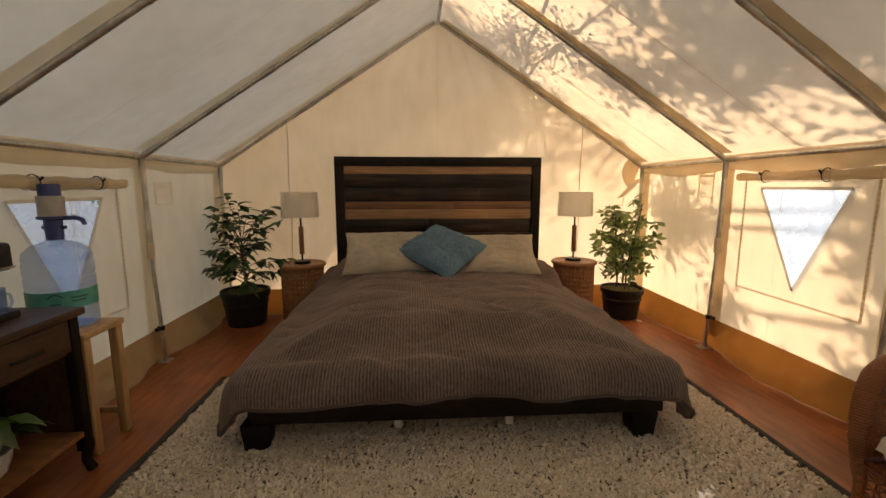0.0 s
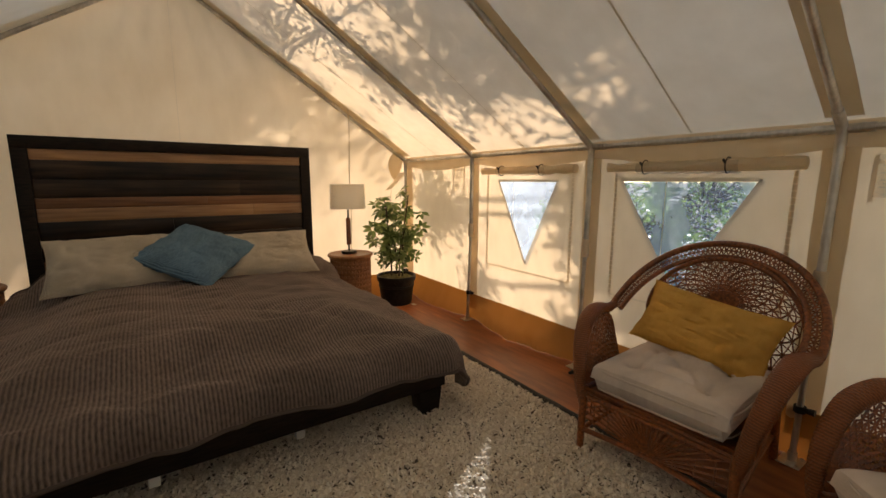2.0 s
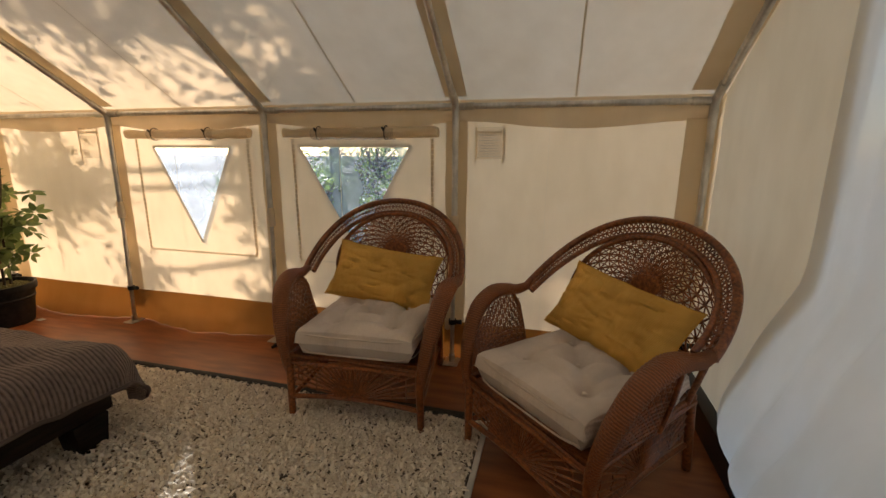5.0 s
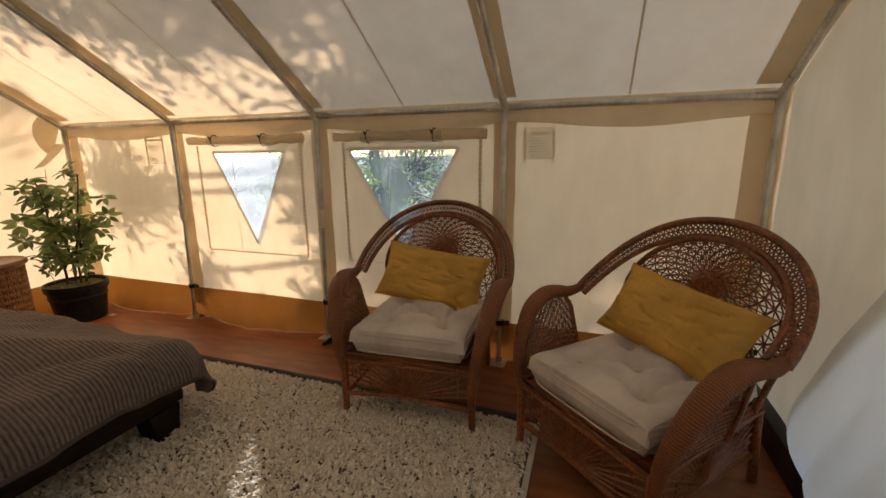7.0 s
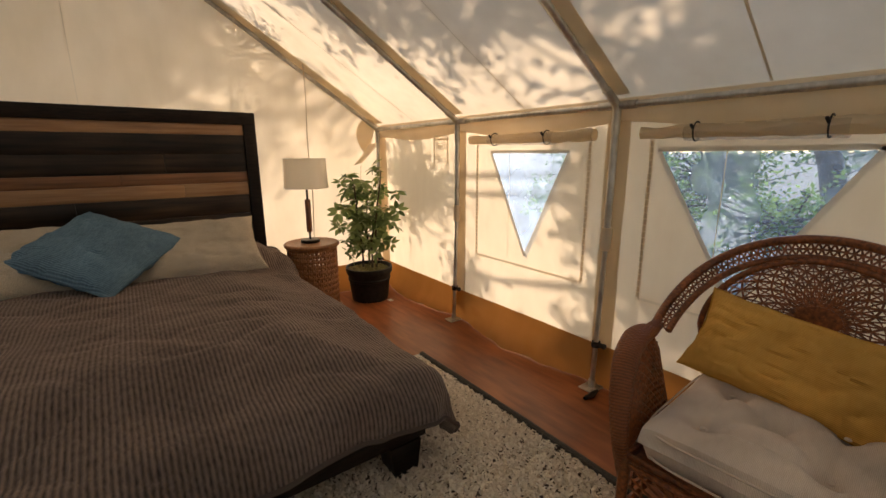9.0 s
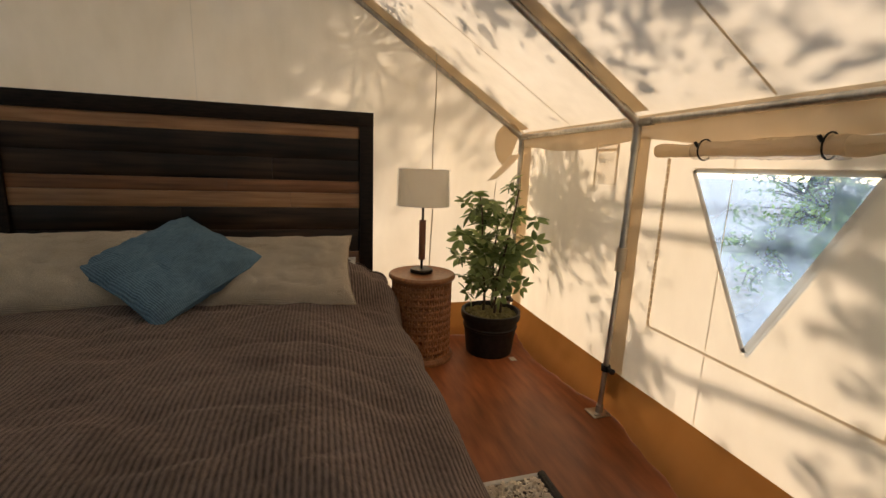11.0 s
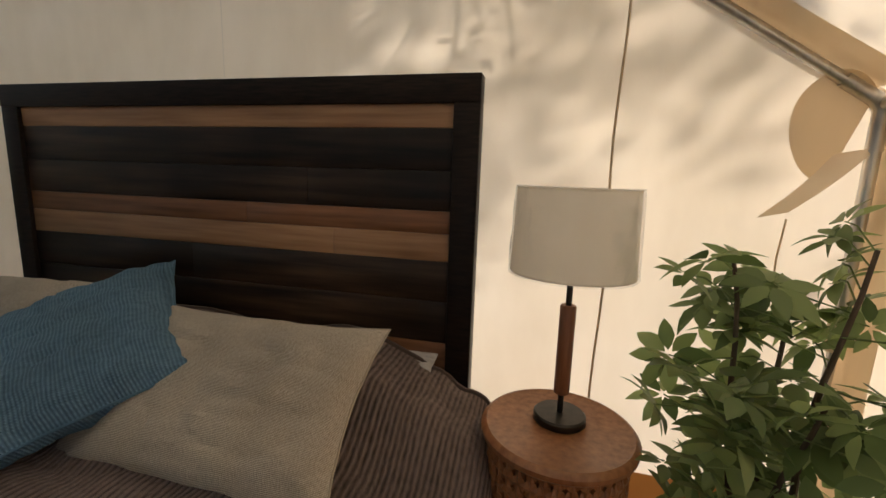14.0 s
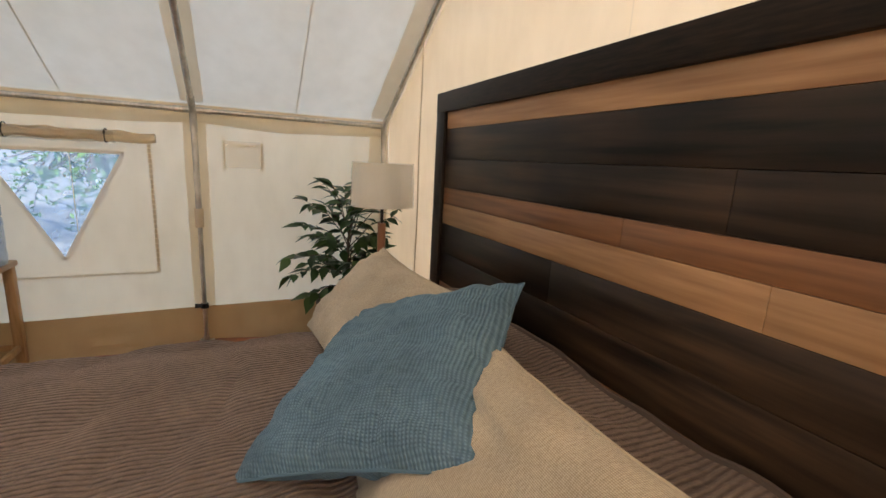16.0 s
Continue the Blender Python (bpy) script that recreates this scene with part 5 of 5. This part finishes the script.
def seat_cushion(m):
    base = thing("seat_cushion", "cream tufted cotton seat cushion on the wicker chair", "cushion", m, "seat cushions")
    w, d, t = 0.570, 0.600, 0.135
    tufts = [(-0.15, -0.14), (0.15, -0.14), (-0.15, 0.13), (0.15, 0.13), (0.0, 0.0)]

    def side(s):
        def f(u, v):
            a, b = 2 * u - 1, 2 * v - 1
            ex = (1 - abs(a) ** 14) * (1 - abs(b) ** 14)
            x, y = a * w / 2 * (1 - 0.03 * (1 - b * b)), b * d / 2 * (1 - 0.03 * (1 - a * a))
            z = t / 2 * max(ex, 0) ** 0.22
            if s > 0:
                z += 0.022 * (1 - a * a) * (1 - b * b)
                for tx, ty in tufts:
                    r = math.hypot(x - tx, y - ty)
                    z -= 0.048 * math.exp(-(r / 0.048) ** 2)
                for p, q in ((0, 4), (1, 4), (2, 4), (3, 4), (0, 1), (2, 3), (0, 2), (1, 3)):
                    A, B = Vector(tufts[p]), Vector(tufts[q])
                    tt = min(max((Vector((x, y)) - A).dot(B - A) / (B - A).length_squared, 0), 1)
                    r = (Vector((x, y)) - A.lerp(B, tt)).length
                    z -= 0.018 * math.exp(-(r / 0.020) ** 2)
            z += 0.006 * nz(a * 4, b * 4, s) * max(ex, 0)
            return (x, y, s * z), (x, y)
        return f
    v1, f1, q1 = grid(56, 56, side(1))
    v2, f2, q2 = grid(20, 20, side(-1))
    raw("cover", v1, f1, M_CUSHION, base, smooth=True, uv=q1)
    raw("underside", v2, [q[::-1] for q in f2], M_CUSHION, base, smooth=True, uv=q2)
    for zz in (0.042, -0.042):
        pts = []
        for k in range(64):
            a = 2 * math.pi * k / 64
            c, s = math.cos(a), math.sin(a)
            e = 1 / max(abs(c) ** 7 + abs(s) ** 7, 1e-6) ** (1 / 7)
            pts.append((c * e * w / 2 * 0.995, s * e * d / 2 * 0.995, zz))
        part("piping", tubed(pts, 0.0035, 6, True), M_CUSHION, base)
    for tx, ty in tufts:
        part("tuft_button", lathe([(0, 0.050), (0.008, 0.047), (0.010, 0.043), (0, 0.040)], 10, tx, ty), M_CUSHION, base)
    return base


for m in (POSE1, POSE2):
    seat_cushion(m @ pose(0, -0.050, 0.390))
pillow("lumbar_pillow", "mustard velvet lumbar pillow on the wicker chair", 0.62, 0.33, 0.14,
       POSE1 @ basis((-0.030, 0.190, 0.575), (0.596, -0.038, -0.070), (0.05, 0.17, 0.276)), M_MUSTARD, seed=3.0)
pillow("lumbar_pillow", "mustard velvet lumbar pillow on the wicker chair", 0.62, 0.33, 0.14,
       POSE2 @ basis((-0.030, 0.190, 0.575), (0.596, -0.038, -0.060), (0.05, 0.17, 0.276)), M_MUSTARD, seed=8.0)

# ---------------------------------------------------------------- water stand and desk
stool = thing("wooden_stool", "pale pine stool that carries the water bottle", "stool")
SX0, SX1, SY0, SY1 = -1.805, -1.470, 2.195, 2.455
part("seat", boxed(SX0 - 0.01, SX1 + 0.01, SY0 - 0.01, SY1 + 0.01, 0.585, 0.617, 0.008), M_PINE, stool)
for x in (SX0, SX1 - 0.045):
    for y in (SY0, SY1 - 0.045):
        part("leg", boxed(x, x + 0.045, y, y + 0.045, 0.0, 0.585, 0.006), M_PINE, stool)
for y in (SY0 + 0.012, SY1 - 0.033):
    part("stretcher", boxed(SX0 + 0.045, SX1 - 0.045, y, y + 0.022, 0.10, 0.135, 0.004), M_PINE, stool)
part("stretcher", boxed(SX0 + 0.012, SX0 + 0.034, SY0 + 0.045, SY1 - 0.045, 0.10, 0.135, 0.004), M_PINE, stool)

jug = thing("water_bottle", "large blue-tinted water bottle with teal label on the stool", "water bottle", pose(-1.655, 2.345, 0.617))
jp = [(0, 0.004), (0.115, 0.0), (0.132, 0.012), (0.135, 0.05), (0.131, 0.10), (0.134, 0.105), (0.134, 0.195), (0.130, 0.20), (0.135, 0.212), (0.135, 0.245), (0.129, 0.255),
      (0.135, 0.267), (0.135, 0.315), (0.129, 0.325), (0.134, 0.337), (0.128, 0.368), (0.095, 0.400), (0.050, 0.418), (0.032, 0.428), (0.030, 0.468), (0, 0.468)]
part("bottle", lathe(jp, 48), M_JUG, jug, "ribbed clear blue bottle")
vs, fs, _ = grid(30, 2, lambda u, v: ((0.1352 * math.cos(radians(-160 + 190 * u)), 0.1352 * math.sin(radians(-160 + 190 * u)), 0.108 + 0.084 * v), (u, v)))
raw("label", vs, fs, M_TEAL, jug, "teal printed label", smooth=True)
for k, (a0, a1, z) in enumerate(((-75, -52, 0.165), (-40, -10, 0.160), (-40, -14, 0.143), (-72, -56, 0.135))):
    bm = bmesh.new()
    pts = [(0.1362 * math.cos(radians(a0 + (a1 - a0) * t / 8)), 0.1362 * math.sin(radians(a0 + (a1 - a0) * t / 8)), z + (0.016 * math.sin(math.pi * t / 8) if k in (0,) else 0)) for t in range(9)]
    part("print_mark", tubed(pts, 0.0022, 5), M_BLACK, jug)
pump = thing("water_pump", "blue and grey hand pump on the water bottle", "pump", pose(-1.655, 2.345, 0.617))
part("collar", lathe([(0.034, 0.425), (0.036, 0.470), (0.036, 0.520), (0.060, 0.526), (0.060, 0.540), (0, 0.540)], 28), M_BLUEPLASTIC, pump)
part("barrel", lathe([(0.0, 0.540), (0.052, 0.540), (0.053, 0.630), (0.049, 0.635), (0, 0.635)], 28), M_GREYPLASTIC, pump, "pale grey barrel")
part("button", lathe([(0.0, 0.635), (0.043, 0.635), (0.044, 0.682), (0.038, 0.690), (0, 0.690)], 28), M_BLUEPLASTIC, pump)
part("spout", tubed([(0.03, 0, 0.528), (0.11, -0.005, 0.532), (0.14, -0.008, 0.522), (0.15, -0.010, 0.500)], [0.011, 0.011, 0.011, 0.010], 10), M_BLUEPLASTIC, pump)
part("lug", tubed([(-0.05, 0.0, 0.485), (0.055, 0.0, 0.485)], 0.009, 8), M_BLUEPLASTIC, pump)

desk = thing("console_desk", "dark walnut console with drawer and open shelf", "console table")
DX0, DX1, DY0, DY1, DT = -1.80, -1.430, 1.02, 2.13, 0.765
part("top", boxed(DX0, DX1 + 0.02, DY0 - 0.02, DY1 + 0.02, DT - 0.035, DT, 0.006), M_DESK, desk)
for y0 in (DY0, DY1 - 0.045):
    part("front_post", boxed(DX1 - 0.045, DX1, y0, y0 + 0.045, 0.10, DT - 0.036, 0.004), M_ESPRESSO, desk)
    part("back_post", boxed(DX0, DX0 + 0.045, y0, y0 + 0.045, 0.10, DT - 0.036, 0.004), M_ESPRESSO, desk)
    part("end_panel", boxed(DX0 + 0.046, DX1 - 0.046, y0 + 0.015, y0 + 0.032, 0.17, DT - 0.036, 0.0), M_DESK, desk)
    for x, s in ((DX1 - 0.030, 1), (DX0 + 0.030, -1)):
        part("foot", tubed([(x, y0 + 0.022, 0.20), (x + s * 0.02, y0 + 0.022, 0.12), (x + s * 0.005, y0 + 0.022, 0.05), (x + s * 0.03, y0 + 0.022, 0.0)], [0.030, 0.026, 0.020, 0.022], 10), M_ESPRESSO, desk)
part("back_panel", boxed(DX0 + 0.004, DX0 + 0.016, DY0 + 0.046, DY1 - 0.046, 0.17, DT - 0.036, 0.0), M_ESPRESSO, desk)
drawer = part("drawer", boxed(DX1 - 0.030, DX1 - 0.006, DY0 + 0.048, DY1 - 0.048, DT - 0.185, DT - 0.045, 0.004), M_DESK, desk)
part("handle", tubed([(DX1 - 0.006, 1.80, DT - 0.125), (DX1 + 0.012, 1.81, DT - 0.125), (DX1 + 0.012, 1.93, DT - 0.125), (DX1 - 0.006, 1.94, DT - 0.125)], 0.006, 8), M_BLACK, drawer, "black bar handle")
part("divider", boxed(DX0 + 0.02, DX1 - 0.032, DY0 + 0.046, DY1 - 0.046, DT - 0.205, DT - 0.188, 0.0), M_DESK, desk)
part("shelf", boxed(DX0 + 0.017, DX1 - 0.002, DY0 + 0.046, DY1 - 0.046, 0.175, 0.200, 0.003), M_PLANK_RED, desk, "lower shelf board")

fern = thing("shelf_plant", "small leafy plant in a white bowl on the console shelf", "potted plant", pose(-1.56, 1.76, 0.2005))
part("bowl", lathe([(0, 0.0), (0.055, 0.0), (0.075, 0.02), (0.092, 0.07), (0.096, 0.105), (0.090, 0.105), (0.084, 0.085), (0, 0.085)], 32), M_WHITE, fern, "white ceramic bowl")
fr = random.Random(21)
fm = [mesh_of("leaf", *leaf_mesh("", L, w, 0.4, True, None), M_FICUS_LEAF) for L, w in ((0.11, 0.062), (0.09, 0.052))]
for k in range(34):
    a = fr.uniform(0, 2 * math.pi)
    rad, hgt = fr.uniform(0.02, 0.12), fr.uniform(0.02, 0.17)
    tip = Vector((math.cos(a) * rad, math.sin(a) * rad, 0.09 + hgt))
    part("stalk", tubed([(0.3 * tip.x, 0.3 * tip.y, 0.085), tip], 0.002, 5), M_FICUS_LEAF, fern)
    ob = new("leaf", fm[k % 2])
    ob.parent = fern
    ob.matrix_basis = aim(tip, (math.cos(a), math.sin(a), fr.uniform(-0.5, 0.4)), fr.uniform(-0.4, 0.4))

brewer = thing("coffee_maker", "black drip coffee maker on the console", "coffee maker", pose(-1.64, 1.905, DT + 0.001))
part("stand", boxed(-0.08, 0.10, -0.09, 0.09, 0.0, 0.035, 0.01), M_BLACK, brewer)
part("column", boxed(-0.08, -0.015, -0.09, 0.09, 0.035, 0.22, 0.01), M_BLACK, brewer)
part("head", boxed(-0.08, 0.10, -0.09, 0.09, 0.20, 0.31, 0.014), M_BLACK, brewer)
part("trim_band", boxed(-0.06, 0.102, -0.092, 0.092, 0.205, 0.215, 0.002), M_STEEL, brewer)
mug = thing("mug", "clear glass mug on the coffee maker stand", "mug", pose(-1.570, 1.915, DT + 0.037))
part("cup", lathe([(0, 0.004), (0.036, 0.0), (0.040, 0.01), (0.041, 0.10), (0.038, 0.10), (0.037, 0.012), (0, 0.010)], 28), M_JUG, mug)
part("handle", tubed([(0.040, 0.0, 0.085), (0.068, 0.0, 0.080), (0.072, 0.0, 0.05), (0.062, 0.0, 0.025), (0.040, 0.0, 0.02)], 0.005, 8), M_JUG, mug)

# ---------------------------------------------------------------- trees outside
def leaves(centres, size, r, droop=0.2):
    n = len(centres)
    a, b = r.uniform(0, 2 * np.pi, n), r.normal(-droop, 0.55, n)
    d = np.stack([np.cos(a) * np.cos(b), np.sin(a) * np.cos(b), np.sin(b)], 1)
    k = r.normal(size=(n, 3))
    s = np.cross(d, k)
    s /= np.linalg.norm(s, axis=1)[:, None] + 1e-9
    L = (size * r.uniform(0.65, 1.3, n))[:, None]
    W = L * 0.24
    p = centres
    v = np.stack([p, p + d * L * 0.45 + s * W, p + d * L, p + d * L * 0.45 - s * W], 1).reshape(-1, 3)
    i = np.arange(n) * 4
    return v, np.stack([i, i + 1, i + 2, i + 3], 1)


def tree(trunk_at, top, crowns, size, seed, label, trunk_r=0.12, leaf=M_TREE_LEAF):
    """crowns: (centre, radius, squash, number of sprigs, leaves each)."""
    r = np.random.default_rng(seed)
    base = thing("tree", label, "tree", pose(trunk_at[0], trunk_at[1], -0.32))
    org = np.array([trunk_at[0], trunk_at[1], -0.32])
    top = Vector(top) - Vector(org)
    pts = [top * t + Vector((0.18 * nz(t * 3, seed), 0.18 * nz(t * 3, seed + 5), 0)) * math.sin(math.pi * t) for t in [k / 10 for k in range(11)]]
    part("trunk", tubed(pts, [trunk_r * (1 - 0.65 * k / 10) for k in range(11)], 10), M_BARK, base)
    limbs = bmesh.new()
    cs = []
    for c, rad, squash, sprigs, each in crowns:
        c = Vector(c) - Vector(org)
        root = pts[6].lerp(pts[10], 0.5 * r.random())
        tube(limbs, [root, root.lerp(c, 0.5) + Vector((0, 0, 0.15)), c], [trunk_r * 0.35, trunk_r * 0.22, trunk_r * 0.08], 7)
        for _ in range(sprigs):
            d = r.normal(size=3)
            d /= np.linalg.norm(d)
            q = d * rad * r.random() ** 0.45 * np.array([1, 1, squash])
            e = np.array(c) + q
            start = np.array(c) + q * 0.25
            mid = (start + e) / 2 + r.normal(0, 0.06, 3) * rad
            tube(limbs, [start, mid, e], [0.012, 0.008, 0.003], 4, caps=False)
            run = (e - mid) / (np.linalg.norm(e - mid) + 1e-6)
            t = r.uniform(-0.9, 0.35, each)[:, None]
            cs.append(e + run * t * 0.30 + r.normal(0, 0.055, (each, 3)))
    part("limb", limbs, M_BARK, base)
    v, f = leaves(np.concatenate(cs), size, r)
    cr = raw("crown", v.tolist(), f.tolist(), leaf, base)
    cr["kind"] = "stuff"
    return base


def on_sun(p, d, dx=0.0, dy=0.0, dz=0.0):
    """A place d metres from p towards the sun."""
    q = Vector(p) + SUN * d + Vector((dx, dy, dz))
    return (q.x, q.y, q.z)


# a small tree close to the back corner, whose twigs shade the ridge and gable
tree((0.9, 6.9), (1.7, 6.0, 3.4), [(on_sun((0.9, 3.9, 2.5), 1.6), 0.55, 0.7, 34, 14), (on_sun((0.3, 4.6, 2.3), 1.8), 0.6, 0.8, 30, 14), (on_sun((1.25, 4.6, 2.0), 1.4), 0.55, 0.8, 34, 7),
                                   (on_sun((1.2, 2.3, 2.3), 1.9), 0.50, 0.6, 24, 14), (on_sun((1.15, 3.5, 2.35), 1.5), 0.55, 0.6, 34, 12), (on_sun((0.75, 1.3, 2.6), 1.7), 0.45, 0.5, 20, 14)], 0.055, 4, "slim green tree beside the tent", 0.07)
# trees towards the sun, whose crowns dapple the right-hand canvas
tree((8.2, 4.6), (7.2, 4.6, 5.0), [(on_sun((1.7, 2.5, 1.95), 4.6), 0.95, 0.8, 105, 16), (on_sun((1.3, 1.4, 2.2), 5.2), 1.1, 0.8, 400, 20), (on_sun((2.4, 1.25, 0.9), 5.0), 0.95, 0.9, 600, 22), (on_sun((2.48, 1.7, 0.8), 5.2), 0.55, 0.9, 230, 18), (on_sun((2.48, 2.05, 1.15), 4.6), 0.36, 0.9, 26, 14),
                                   (on_sun((2.48, 3.28, 0.35), 4.2), 0.22, 1.0, 18, 12), (on_sun((2.48, 2.15, 0.22), 4.4), 0.26, 0.9, 22, 14), (on_sun((2.45, 3.75, 0.95), 4.0), 0.55, 1.0, 46, 14), (on_sun((2.45, 4.15, 1.05), 3.6), 0.42, 1.0, 34, 12), (on_sun((1.6, 3.3, 2.05), 4.0), 0.6, 0.8, 46, 14), (on_sun((2.2, 0.6, 1.7), 5.2), 1.0, 0.9, 580, 22)], 0.085, 8, "leafy green tree beyond the tent", 0.13)
tree((6.6, 1.8), (5.8, 2.8, 4.6), [(on_sun((1.5, 0.1, 2.1), 5.0), 1.2, 0.9, 560, 20), (on_sun((2.4, -0.2, 1.0), 5.0), 1.0, 0.9, 560, 20), (on_sun((0.9, 0.3, 2.5), 5.2), 1.0, 0.8, 260, 20)],
     0.085, 15, "leafy green tree beyond the tent", 0.13)
tree((3.2, 11.5), (3.8, 10.4, 5.0), [(on_sun((-0.7, 4.6, 1.4), 7.0), 1.1, 0.9, 260, 20), (on_sun((-1.5, 4.6, 1.7), 7.0), 0.9, 0.9, 170, 18), (on_sun((0.2, 4.6, 2.0), 7.0), 1.0, 0.9, 130, 18), (on_sun((1.5, 4.6, 1.6), 7.2), 0.7, 0.9, 34, 14), (on_sun((-0.5, 4.6, 2.2), 7.0), 0.95, 0.9, 230, 20), (on_sun((0.5, 4.6, 2.6), 7.0), 0.7, 0.9, 90, 18), (on_sun((-1.3, 4.6, 0.9), 7.0), 1.0, 0.9, 110, 18)],
     0.09, 23, "tall green tree behind the tent", 0.16)
# unseen woods, added to block low sky and darken the back wall's left half
tree((-2.0, 8.8), (-1.8, 8.4, 3.6), [((-2.3, 8.0, 2.3), 1.6, 1.0, 230, 16), ((-0.7, 8.3, 2.7), 1.4, 1.0, 200, 16), ((-3.8, 7.6, 1.8), 1.5, 1.0, 170, 16), ((-1.4, 7.4, 1.0), 1.1, 0.9, 140, 16), ((0.3, 8.0, 1.2), 0.8, 0.9, 90, 16)],
     0.17, 53, "unseen green tree added to keep sky light off the back wall", 0.15)
# shrubs and trees seen through the windows
tree((5.4, 3.2), (5.5, 3.4, 1.0), [((5.2, 3.4, 0.6), 0.9, 0.7, 110, 16), ((5.9, 5.0, 0.5), 0.8, 0.7, 80, 16), ((5.6, 2.2, 0.55), 0.7, 0.7, 100, 16), ((7.4, 3.6, 0.9), 1.1, 0.8, 150, 18), ((7.6, 5.6, 0.9), 1.1, 0.8, 130, 18)], 0.07, 31, "sunlit green shrub outside the window", 0.05, M_SHRUB_LEAF)
tree((9.8, 7.6), (9.6, 6.6, 3.6), [((9.3, 4.4, 1.9), 1.8, 0.9, 70, 16), ((9.8, 7.0, 1.7), 1.6, 0.9, 50, 16), ((9.0, 2.0, 1.3), 1.3, 0.9, 60, 16)], 0.12, 37, "dense green tree at a distance", 0.16)
tree((-5.4, 3.6), (-5.2, 3.8, 3.0), [((-5.2, 3.4, 1.5), 1.3, 0.9, 70, 14), ((-5.6, 5.2, 1.6), 1.3, 0.9, 70, 14), ((-5.4, 2.0, 1.3), 1.2, 0.9, 60, 14)], 0.08, 41, "leafy tree beyond the side window", 0.10)
tree((-8.6, 2.6), (-8.6, 3.0, 3.0), [((-8.6, 3.6, 1.4), 1.7, 0.9, 90, 16), ((-8.4, 0.8, 1.2), 1.5, 0.9, 90, 16)], 0.11, 43, "leafy tree at a distance", 0.14)
